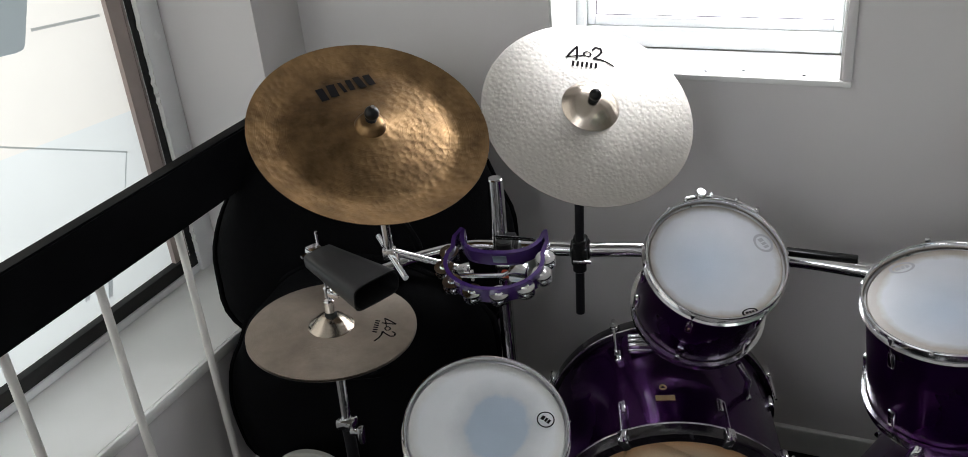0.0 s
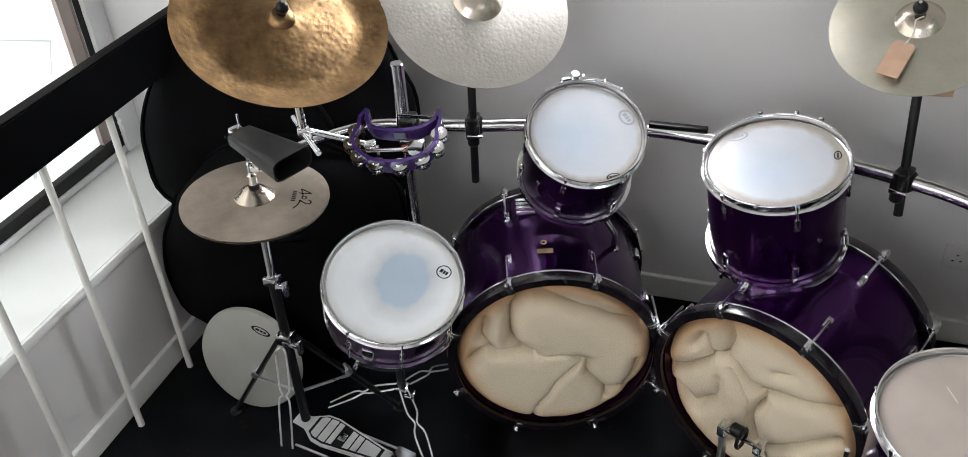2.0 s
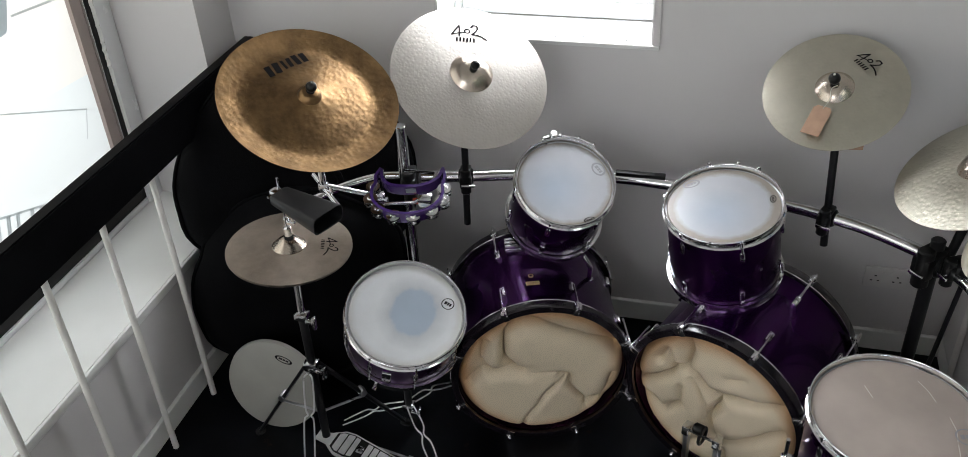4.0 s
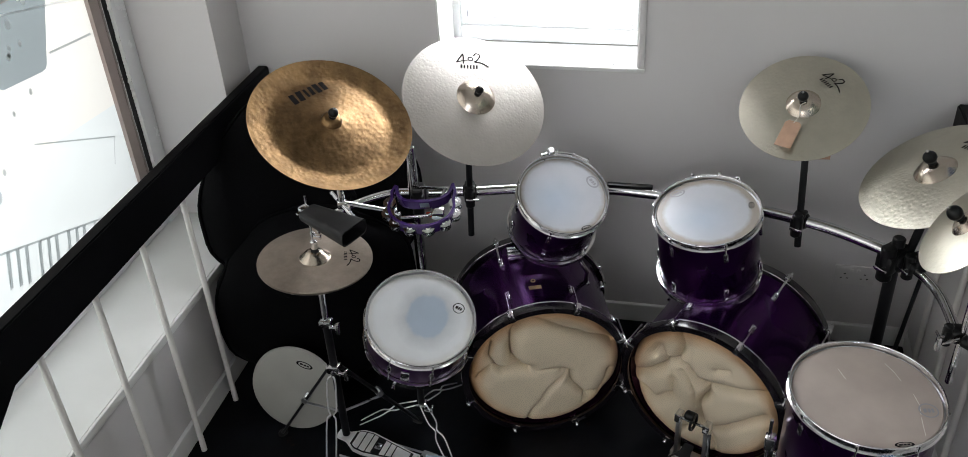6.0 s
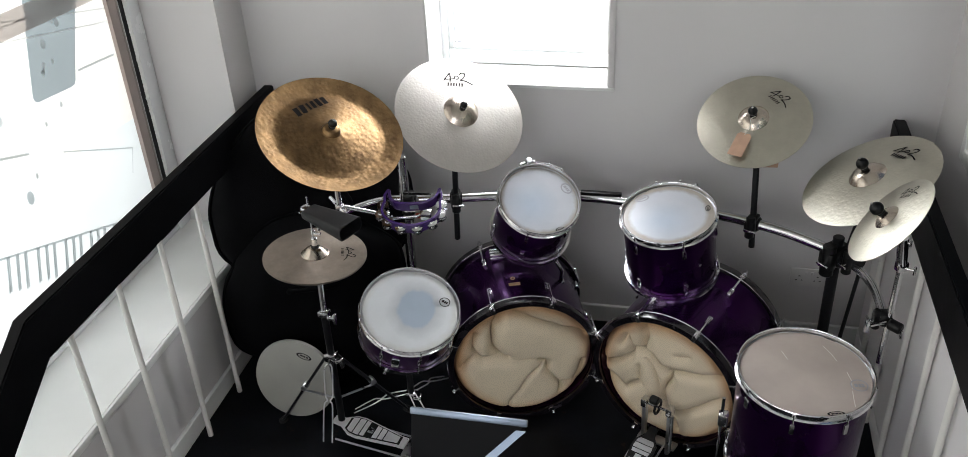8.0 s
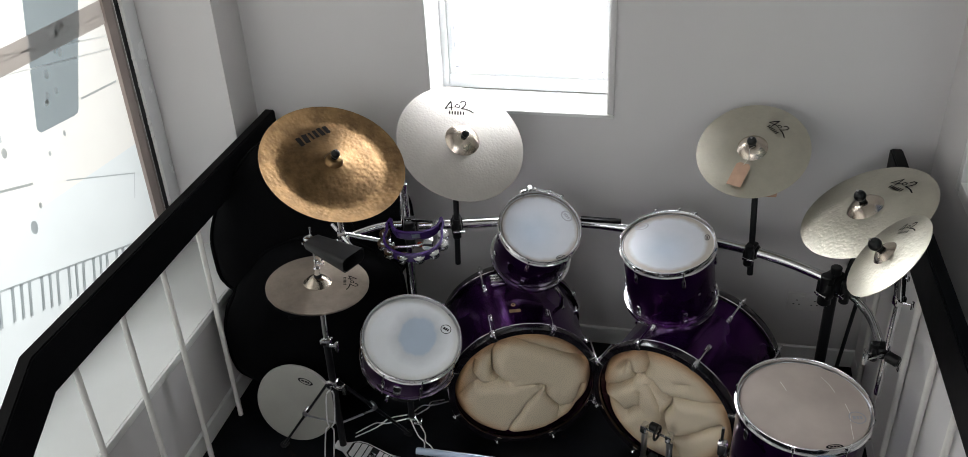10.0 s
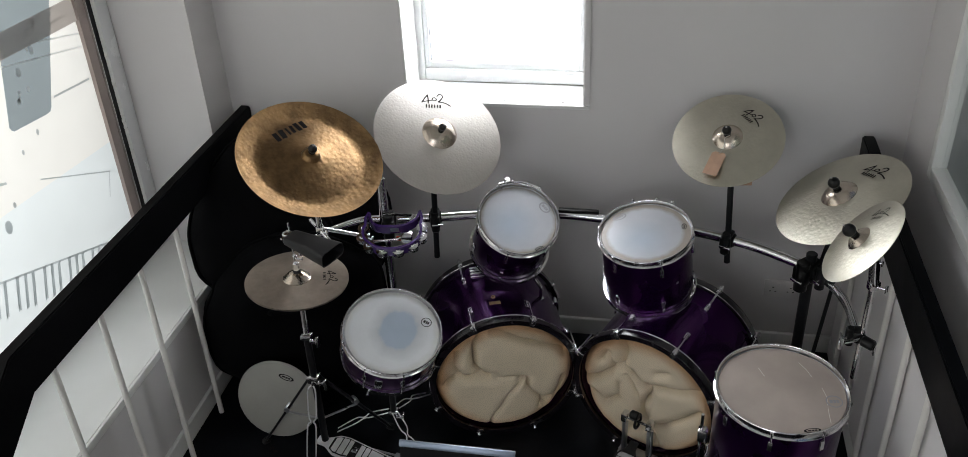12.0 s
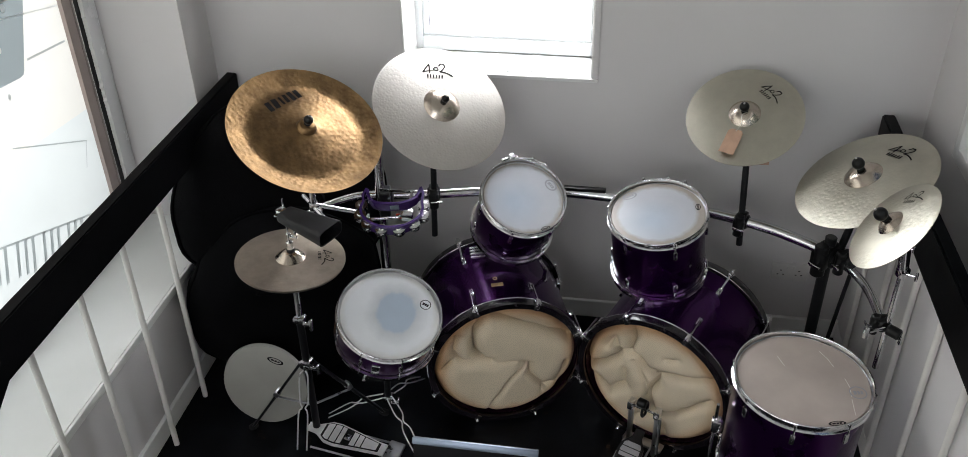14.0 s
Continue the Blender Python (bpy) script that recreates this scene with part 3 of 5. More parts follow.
def hoop(parent, R, z, up, name="hoop"):
    """Flanged chrome counter hoop."""
    b = B()
    prof = [(R - 0.0055, z - 0.006 * up), (R - 0.0045, z + 0.009 * up), (R - 0.003, z + 0.011 * up), (R - 0.0005, z + 0.0112 * up), (R + 0.0008, z + 0.009 * up), (R - 0.0005, z + 0.006 * up),
            (R - 0.001, z - 0.012 * up), (R + 0.004, z - 0.0145 * up), (R + 0.004, z - 0.0165 * up), (R - 0.0055, z - 0.0165 * up)]
    lathe(b, prof, 72, None, True)
    return part(name, b, CHROME, parent)


def lug(parent, R, ang, ztop, length, rod_top):
    c, s = math.cos(ang), math.sin(ang)
    m = Matrix.Translation((R * c, R * s, ztop - length / 2)) @ Matrix.Rotation(ang, 4, "Z")
    b = B()
    box(b, (-0.002, -0.008, -length / 2), (0.011, 0.008, length / 2), 0.004, m)
    lg = part("lug", b, CHROME, parent, "chrome tension lug")
    b = B()
    cyl(b, m @ Vector((0.008, 0, length / 2 - 0.002)), m @ Vector((0.008, 0, rod_top - ztop + length / 2 - 0.003)), 0.0033, seg=8)
    cyl(b, m @ Vector((0.008, 0, rod_top - ztop + length / 2 - 0.004)), m @ Vector((0.008, 0, rod_top - ztop + length / 2 + 0.006)), 0.0055, seg=8)
    part("tension_rod", b, CHROME, lg)


def drum(name, label, c, n, R, depth, head_mat, lugs, spin, group="toms", snare=False):
    th = thing(name, label, "drum", frame_of(c, n, spin), group)
    b = B()
    r = R - 0.008
    lathe(b, [(r - 0.007, -0.012), (r, -0.014), (r, -depth + 0.014), (r - 0.007, -depth + 0.012)], 72, None, True)
    part("shell", b, PURPLE, th, "purple lacquered shell")
    b = B()
    lathe(b, [(0, -0.003), (R - 0.03, -0.003), (R - 0.0125, -0.0035), (R - 0.0095, -0.006), (R - 0.0085, -0.012)], 72)
    part("drumhead", b, head_mat, th)
    b = B()
    lathe(b, [(R - 0.0088, -0.0075), (R - 0.0056, -0.0072), (R - 0.0056, -0.012), (R - 0.0088, -0.012)], 72, None, True)
    part("flesh_hoop", b, STEEL, th)
    b = B()
    lathe(b, [(0, -depth + 0.003), (R - 0.014, -depth + 0.0035), (R - 0.006, -depth + 0.010)], 72)
    part("bottom_head", b, FROST, th)
    hoop(th, R, 0.0, 1)
    hoop(th, R, -depth, -1)
    for k in range(lugs):
        a = 2 * math.pi * (k + 0.5) / lugs
        if snare:
            b = B()
            m = Matrix.Translation(((R - 0.008) * math.cos(a), (R - 0.008) * math.sin(a), -depth / 2)) @ Matrix.Rotation(a, 4, "Z")
            box(b, (-0.002, -0.007, -0.02), (0.011, 0.007, 0.02), 0.004, m)
            lg = part("lug", b, CHROME, th, "chrome tension lug")
            b = B()
            cyl(b, m @ Vector((0.009, 0, -depth / 2 + 0.002)), m @ Vector((0.009, 0, depth / 2 + 0.004)), 0.003, seg=8)
            part("tension_rod", b, CHROME, lg)
        else:
            lug(th, R - 0.008, a, -0.035, 0.04, 0.0)
            lug(th, R - 0.008, a, -depth + 0.075, 0.04, -depth + 0.03)
    b = B()
    cyl(b, ((r - 0.002) * math.cos(-1.2), (r - 0.002) * math.sin(-1.2), -depth * 0.5), ((r + 0.003) * math.cos(-1.2), (r + 0.003) * math.sin(-1.2), -depth * 0.5), 0.006, seg=12)
    part("air_vent", b, CHROME, th)
    return th


snare = drum("snare_drum", "purple snare drum with worn white coated head on a chrome stand", (-0.273, 1.675, 0.563), (0.237, -0.307, 0.922), 0.183, 0.14, COATED, 8, 8, "drums", True)
oval("maker_mark", snare, 0.118, 0.062, -0.0015, 0.020, 0.020, INK, -20, 0.86)
b = B()
box(b, (-0.03, -0.188, -0.10), (0.0, -0.172, -0.045), 0.005)
part("strainer", b, CHROME, snare, "chrome snare strainer")

tom_a = drum("rack_tom", "smaller purple rack tom with frosted head, tilted", (0.147, 2.03, 0.857), (0.256, -0.42, 0.872), 0.1545, 0.225, FROST, 6, 0, "rack toms")
oval("maker_mark", tom_a, 0.082, 0.085, -0.0015, 0.025, 0.02, INKG, -35)
oval("maker_mark", tom_a, 0.105, -0.095, -0.0015, 0.018, 0.009, INK, 40)
tom_b = drum("rack_tom", "larger purple rack tom with frosted head", (0.615, 1.993, 0.855), (-0.098, -0.176, 0.979), 0.170, 0.27, FROST, 6, 20, "rack toms")
oval("maker_mark", tom_b, -0.06, 0.118, -0.0015, 0.027, 0.016, INKG, 10)
oval("maker_mark", tom_b, 0.138, -0.02, -0.0015, 0.016, 0.009, INK, 70)
floor_tom = drum("floor_tom", "purple floor tom with scratched clear head on chrome legs", (1.068, 1.445, 0.648), (0.01, -0.035, 0.999), 0.2045, 0.40, SMOKY, 8, 10, "drums")
oval("maker_mark", floor_tom, 0.145, -0.06, -0.0015, 0.026, 0.026, INKG, 0, 0.85)
oval("maker_mark", floor_tom, 0.045, -0.178, -0.0015, 0.026, 0.009, INK, 5)
for pts in (((0.085, 0.12), (0.10, 0.085), (0.108, 0.05)), ((0.125, 0.0), (0.128, -0.04), (0.12, -0.075)), ((0.118, -0.085), (0.112, -0.12), (0.108, -0.15)), ((-0.05, 0.10), (-0.04, 0.06))):
    b = B()
    for (xa, ya), (xb, yb) in zip(pts, pts[1:]):
        o = Vector((ya - yb, xb - xa)).normalized() * 0.0009
        b.faces.new([b.verts.new((x, y, -0.0016)) for x, y in ((xa + o.x, ya + o.y), (xa - o.x, ya - o.y), (xb - o.x, yb - o.y), (xb + o.x, yb + o.y))])
    part("scratch", b, STRING, floor_tom, "white scratch in the skin", smooth=False)
for a in (2.9, 4.4, 0.6):
    b = B()
    cx, cy = 0.228 * math.cos(a), 0.228 * math.sin(a)
    tube(b, [(cx, cy, -0.16), (cx, cy, -0.60), (cx * 1.12, cy * 1.12, -0.625)], 0.0055)
    leg = part("leg", b, CHROME, floor_tom)
    b = B()
    m = Matrix.Translation((0.206 * math.cos(a), 0.206 * math.sin(a), -0.25)) @ Matrix.Rotation(a, 4, "Z")
    box(b, (0, -0.017, -0.025), (0.033, 0.017, 0.025), 0.006, m)
    part("leg_bracket", b, CHROME, leg)
    b = B()
    cyl(b, (cx * 1.12, cy * 1.12, -0.615), (cx * 1.13, cy * 1.13, -0.643), 0.012, seg=12, bevel=0.004)
    part("rubber_foot", b, RUBBER, leg)


def bass_drum(label, c, n, yaw_spin, depth):
    R = 0.288
    th = thing("bass_drum", label, "drum", frame_of(c, n, 0) @ Matrix.Scale(0.98, 4), "bass drums")
    r = 0.279
    b = B()
    lathe(b, [(r - 0.008, -0.02), (r, -0.022), (r, -depth + 0.022), (r - 0.008, -depth + 0.02)], 96, None, True)
    part("shell", b, PURPLE, th, "deep purple lacquered shell")
    for z0, s, nm in ((0.0, 1, "batter_hoop"), (-depth, -1, "front_hoop")):
        b = B()
        lathe(b, [(0.272, z0), (0.293, z0), (0.2945, z0 - 0.003 * s), (0.2945, z0 - 0.034 * s), (0.292, z0 - 0.037 * s), (0.281, z0 - 0.037 * s), (0.281, z0 - 0.012 * s), (0.272, z0 - 0.012 * s)], 96, None, True)
        hp = part(nm, b, HOOPB, th, "black lacquered wooden hoop")
        b = B()
        ring(b, 0.2945, 0.0022, z0 - 0.035 * s, 96, 8)
        part("inlay", b, CHROME, hp, "bright metal edge line")
    b = B()
    lathe(b, [(0, -0.008), (0.25, -0.008), (0.2715, -0.006)], 96)
    part("drumhead", b, CLEAR, th, "clear yellowed batter head")
    b = B()
    lathe(b, [(0, -depth + 0.008), (0.2675, -depth + 0.006)], 96)
    part("front_head", b, BLACKP, th)
    for k in range(8):
        a = 2 * math.pi * (k + 0.5) / 8 + radians(yaw_spin)
        for z0, s in ((0.0, 1), (-depth, -1)):
            m = Matrix.Rotation(a, 4, "Z")
            b = B()
            box(b, (0.276, -0.009, z0 - s * 0.14), (0.292, 0.009, z0 - s * 0.10), 0.004, m)
            lg = part("lug", b, CHROME, th, "chrome tension lug")
            b = B()
            cyl(b, m @ Vector((0.302, 0, z0 - s * 0.115)), m @ Vector((0.302, 0, z0 - s * 0.0)), 0.0036, seg=8)
            cyl(b, m @ Vector((0.302, 0, z0 - s * 0.006)), m @ Vector((0.302, 0, z0 + s * 0.012)), 0.006, seg=8)
            part("tension_rod", b, CHROME, lg)
            b = B()
            lo, hi = sorted((z0 + s * 0.004, z0 - s * 0.028))
            box(b, (0.290, -0.011, lo), (0.307, 0.011, hi), 0.004, m)
            lo, hi = sorted((z0 + s * 0.0045, z0 + s * 0.0005))
            box(b, (0.272, -0.009, lo), (0.296, 0.009, hi), 0.0015, m)
            part("claw_hook", b, CHROME, lg, "chrome claw hook")
    return th


def blanket(label, c, n, creases, seed, depth):
    """Cloth pressed flat behind the skin, with soft folds; creases are lines in parts of the head's radius, each with width and depth."""
    th = thing("blanket", label, "blanket", frame_of(c, n, 0) @ Matrix.Scale(0.98, 4), "blankets in the bass drums")
    b = B()
    R, N, M = 0.268, 64, 200
    segs = []
    for pts, w, d in creases:
        for (xa, ya), (xb, yb) in zip(pts, pts[1:]):
            segs.append((0.264 * xa, 0.264 * ya, 0.264 * xb, 0.264 * yb, w, d))
    rows = []
    for i in range(N + 1):
        rr = R * i / N
        row = []
        for k in range(M if i else 1):
            a = 2 * math.pi * k / M
            x, y = rr * math.cos(a), rr * math.sin(a)
            wx = x + 0.010 * noise.noise(Vector((x * 14, y * 14, seed)))
            wy = y + 0.010 * noise.noise(Vector((x * 14, y * 14, seed + 7)))
            cut = 0.0
            for xa, ya, xb, yb, w, d in segs:
                dx, dy = xb - xa, yb - ya
                t = max(0.0, min(1.0, ((wx - xa) * dx + (wy - ya) * dy) / (dx * dx + dy * dy)))
                e = math.hypot(wx - xa - t * dx, wy - ya - t * dy)
                if e < w:
                    cut = max(cut, d * (1.0 - math.sqrt(1.0 - (1.0 - e / w) ** 2)) + 0.35 * d * math.exp(-e / (0.12 * w)))
            f = max(0.0, (rr / R - 0.88) / 0.12)
            h = -0.011 - cut - 0.03 * f * f + 0.008 * min(0.0, noise.noise(Vector((x * 6, y * 6, seed + 3)))) + 0.0012 * noise.noise(Vector((x * 30, y * 30, seed)))
            row.append(b.verts.new((x, y, h)))
        rows.append(row)
    for i in range(N):
        p, q = rows[i], rows[i + 1]
        for k in range(M):
            j = (k + 1) % M
            f = list(dict.fromkeys([p[k % len(p)], q[k], q[j], p[j % len(p)]]))
            b.faces.new(f)
    edge = rows[-1]
    low = [b.verts.new((v.co.x, v.co.y, -depth)) for v in edge]
    for k in range(M):
        j = (k + 1) % M
        b.faces.new((edge[k], low[k], low[j], edge[j]))
    part("cloth", b, CLOTH, th)
    return th


BD1, N1 = (0.121, 1.778, 0.288), (0.32, -0.947, -0.04)
BD2, N2 = (0.64, 1.738, 0.288), (-0.398, -0.917, -0.04)
bass_a = bass_drum("purple bass drum with clear head and cream blanket inside", BD1, N1, 0, 0.43)
bass_b = bass_drum("purple bass drum with clear head, pedal in front", BD2, N2, 0, 0.43)
blanket("folded cream blanket seen through the bass drum head", BD1, N1, [
    (((-0.89, -0.07), (-0.71, 0.12), (-0.58, 0.06), (-0.44, 0.07), (-0.19, 0.03)), 0.055, 0.05), (((-0.19, 0.03), (0.3, -0.07)), 0.022, 0.012),
    (((-0.43, 0.66), (-0.45, 0.44), (-0.43, 0.21), (-0.32, 0.06)), 0.05, 0.06), (((-0.69, 0.55), (-0.72, 0.27), (-0.64, 0.11)), 0.045, 0.04),
    (((-0.43, 0.66), (-0.33, 0.8), (-0.21, 0.85), (0.02, 0.76), (0.36, 0.57), (0.74, 0.37), (0.89, 0.28)), 0.075, 0.06),
    (((0.3, -0.08), (0.07, -0.39)), 0.028, 0.022), (((0.07, -0.39), (-0.09, -0.63), (-0.26, -0.94)), 0.026, 0.018),
    (((0.24, -0.07), (0.34, -0.1), (0.35, -0.29), (0.53, -0.54), (0.55, -0.71)), 0.04, 0.035), (((0.53, -0.54), (0.78, -0.58), (0.9, -0.15)), 0.05, 0.03)], 2.3, 0.36)
blanket("crumpled cream blanket seen through the bass drum head", BD2, N2, [
    (((-0.93, -0.08), (-0.75, 0.04), (-0.57, 0.21), (-0.52, 0.35), (-0.37, 0.39), (-0.22, 0.36), (-0.11, 0.21), (0.05, 0.09)), 0.05, 0.05),
    (((-0.69, 0.4), (-0.61, 0.57), (-0.52, 0.35)), 0.04, 0.03), (((-0.39, 0.9), (-0.34, 0.67), (-0.37, 0.39)), 0.06, 0.05),
    (((-0.11, 0.21), (0.11, 0.19), (0.49, 0.31), (0.79, 0.39), (0.94, 0.45)), 0.05, 0.04), (((0.05, 0.16), (0.05, 0.0), (-0.05, -0.26), (0.01, -0.46), (0.09, -0.58)), 0.045, 0.05),
    (((0.09, -0.58), (0.36, -0.42), (0.62, -0.15), (0.85, 0.06)), 0.04, 0.035), (((-0.88, -0.29), (-0.76, -0.36), (-0.65, -0.46), (-0.44, -0.24)), 0.05, 0.045),
    (((-0.43, 0.06), (-0.44, -0.18)), 0.04, 0.02), (((-0.29, 0.26), (-0.1, -0.05), (-0.08, -0.31)), 0.045, 0.025), (((0.15, 0.5), (0.32, 0.55)), 0.05, 0.02), (((-0.2, -0.75), (0.09, -0.58), (0.2, -0.85)), 0.05, 0.04)], 8.1, 0.36)
b = B()
prism(b, [(-0.022, -0.009), (0.022, -0.009), (0.022, 0.009), (-0.022, 0.009)], 0, 0.0012, Matrix.Translation((-0.012, 0.2792, -0.135)) @ Matrix.Rotation(radians(-90), 4, "X"))
part("badge", b, BRASS, bass_a, "small brass badge")
b = B()
ring(b, 0.007, 0.0022, 0, 20, 8, 1.0, Matrix.Translation((-0.014, 0.280, -0.172)) @ Matrix.Rotation(radians(-90), 4, "X"))
part("air_vent", b, BRASS, bass_a, "round metal vent ring")
b = B()
box(b, (-0.085, 0.276, -0.35), (-0.025, 0.292, -0.30), 0.004)
for k in range(3):
    box(b, (-0.085, 0.290, -0.348 + 0.018 * k), (-0.02, 0.305, -0.338 + 0.018 * k), 0.003)
part("tom_holder_base", b, CHROME, bass_a, "ribbed chrome bracket")
for th, sx in ((bass_a, -1), (bass_b, 1), (bass_a, 1), (bass_b, -1)):
    b = B()
    a = radians(-25) if sx > 0 else radians(205)
    m = Matrix.Rotation(a, 4, "Z")
    tube(b, [m @ Vector((0.275, 0, -0.36)), m @ Vector((0.33, 0, -0.37)), Vector((sx * 0.36, -0.27, -0.44))], 0.007)
    box(b, (0.272, -0.02, -0.385), (0.3, 0.02, -0.335), 0.006, m)
    cyl(b, m @ Vector((0.298, 0, -0.35)), m @ Vector((0.332, 0, -0.35)), 0.006, seg=10)
    box(b, (0.326, -0.018, -0.355), (0.336, 0.018, -0.345), 0.003, m)
    part("spur", b, CHROME, th)


# ---- cymbals ----
def cymbal(label, c, n, R, kind, mat, spin, marks, nut=0.0125):
    th = thing("cymbal", label, "cymbal", frame_of(c, n, spin), "cymbals")
    t = 0.0016
    if kind == "china":
        top = [(0.006, 0.032), (0.020, 0.0315), (0.028, 0.026), (0.034, 0.012), (0.045, 0.008), (0.10, 0.002), (0.165, -0.010), (0.183, -0.0125), (0.2, -0.010), (0.23, -0.001), (R, 0.005)]
    else:
        bell = 0.255 * R
        hb = 0.12 * R
        rise = 0.085 * R
        top = [(0.006, hb), (bell * 0.3, hb * 0.97), (bell * 0.6, hb * 0.80), (bell * 0.85, hb * 0.45), (bell, hb * 0.12), (bell * 1.06, 0.0)]
        k0 = bell * 1.06
        for i in range(1, 13):
            f = i / 12
            top.append((k0 + (R - k0) * f, -rise * f ** 1.5))
        top = [(r, z + rise * 0.5) for r, z in top]
    prof = top + [(r, z - t) for r, z in reversed(top)]
    b = B()
    lathe(b, prof, 96, None, True)
    part("disc", b, mat, th)
    if kind != "china":
        b = B()
        bt = [(r, z + 0.0004) for r, z in top[:6]]
        lathe(b, bt + [(r, z - 0.0003) for r, z in reversed(bt)], 64, None, True)
        part("bell", b, BELLM, th, "polished bell")
    zt = top[0][1]
    b = B()
    cyl(b, (0, 0, zt - 0.006), (0, 0, zt + 0.006), 0.012, seg=20, bevel=0.003)
    part("felt_washer", b, FELT, th)
    b = B()
    lathe(b, [(0, zt + 0.002)] + [(nut * math.sin(math.pi * k / 10), zt + 0.002 + nut * (1 - math.cos(math.pi * k / 10))) for k in range(1, 10)] + [(0, zt + 0.002 + 2 * nut)], 20)
    part("cymbal_nut", b, BLACKP, th, "black plastic nut")
    b = B()
    cyl(b, (0, 0, zt + 2 * nut - 0.004), (0, 0, zt + 2 * nut + 0.006), 0.004, seg=10)
    part("rod_tip", b, CHROME, th)

    def surf(r):
        for (r0, z0), (r1, z1) in zip(top, top[1:]):
            if r0 <= r <= r1:
                return z0 + (z1 - z0) * (r - r0) / (r1 - r0)
        return top[-1][1]

    for strokes, ink in marks:
        for pts, w in strokes:
            b = B()
            for (xa, ya), (xb, yb) in zip(pts, pts[1:]):
                d = Vector((xb - xa, yb - ya))
                if d.length < 1e-6:
                    continue
                o = Vector((-d.y, d.x)).normalized() * w / 2
                e = d.normalized() * w * 0.25
                quad = [(xa - e.x + o.x, ya - e.y + o.y), (xa - e.x - o.x, ya - e.y - o.y), (xb + e.x - o.x, yb + e.y - o.y), (xb + e.x + o.x, yb + e.y + o.y)]
                b.faces.new([b.verts.new((x, y, surf(math.hypot(x, y)) + 0.0018)) for x, y in quad])
            part("printed_stroke", b, ink, th, smooth=False)
    return th


def script_mark(cx, cy, s, turn):
    """Loose slanting brush strokes standing for the printed mark."""
    ct, st = math.cos(radians(turn)), math.sin(radians(turn))
    loop = [(0.05 + 0.17 * math.cos(a * math.pi / 5), 0.1 + 0.15 * math.sin(a * math.pi / 5)) for a in range(11)]
    raw = [([(-0.95, -0.12), (-0.7, 0.2), (-0.38, 0.55), (-0.42, 0.1), (-0.5, -0.25)], 0.1), ([(-0.98, -0.12), (-0.5, -0.02), (-0.12, 0.02)], 0.07), (loop, 0.08),
           ([(0.32, 0.36), (0.5, 0.55), (0.74, 0.5), (0.76, 0.28), (0.52, 0.0), (0.3, -0.16)], 0.1), ([(0.3, -0.16), (0.62, -0.2), (0.92, -0.34), (1.2, -0.56)], 0.1)]
    raw += [([(-0.72 + 0.21 * k, -0.62 - 0.02 * k), (-0.66 + 0.21 * k, -0.36 - 0.02 * k)], 0.11) for k in range(6)]
    return [([(cx + s * (ct * x - st * y), cy + s * (st * x + ct * y)) for x, y in pts], w * s) for pts, w in raw]


def block_mark(cx, cy, s, turn):
    """Six heavy printed blocks in a row."""
    ct, st = math.cos(radians(turn)), math.sin(radians(turn))
    raw = [([(-0.92, -0.3), (-0.86, 0.22)], 0.26), ([(-0.55, -0.28), (-0.45, 0.24)], 0.28), ([(-0.15, -0.26), (-0.12, 0.24)], 0.13), ([(0.12, -0.24), (0.2, 0.24)], 0.19), ([(0.5, -0.24), (0.52, 0.26)], 0.25), ([(0.86, -0.22), (0.9, 0.22)], 0.26)]
    return [([(cx + s * (ct * x - st * y), cy + s * (st * x + ct * y)) for x, y in pts], w * s) for pts, w in raw]


china = cymbal("dark bronze china cymbal, hammered and tarnished", (-0.540, 1.806, 1.193), (0.394, -0.286, 0.872), 0.255, "china", CHINA, 0, [(block_mark(-0.112, 0.08, 0.066, 62), INK)], 0.016)
crash_a = cymbal("large pale satin crash cymbal with hammered dimples", (-0.155, 2.11, 1.153), (0.414, -0.452, 0.79), 0.242, "crash", PALE, 0, [(script_mark(-0.074, 0.122, 0.05, 34), INK)], 0.014)
crash_b = cymbal("bright bronze crash cymbal with a card tag tied on", (0.887, 2.235, 1.125), (-0.163, -0.500, 0.85), 0.199, "crash", BRIGHT, 0, [(script_mark(0.095, 0.08, 0.04, -48), INK)], 0.017)
ride = cymbal("bright bronze ride cymbal mounted by the rail", (1.250, 1.972, 1.057), (-0.488, -0.08, 0.87), 0.226, "crash", BRIGHT, 0, [(script_mark(0.13, 0.055, 0.047, -50), INK)], 0.02)
splash = cymbal("small bright splash cymbal steeply tilted", (1.245, 1.583, 1.128), (-0.77, 0.06, 0.635), 0.152, "crash", BRIGHT, 0, [(script_mark(0.085, 0.05, 0.034, -40), INK)], 0.02)
hat = thing("hi_hat_cymbals", "pair of grey bronze hi-hat cymbals on their stand", "cymbal", frame_of((-0.563, 1.582, 0.834), (0.066, 0.005, 0.998)), "cymbals")
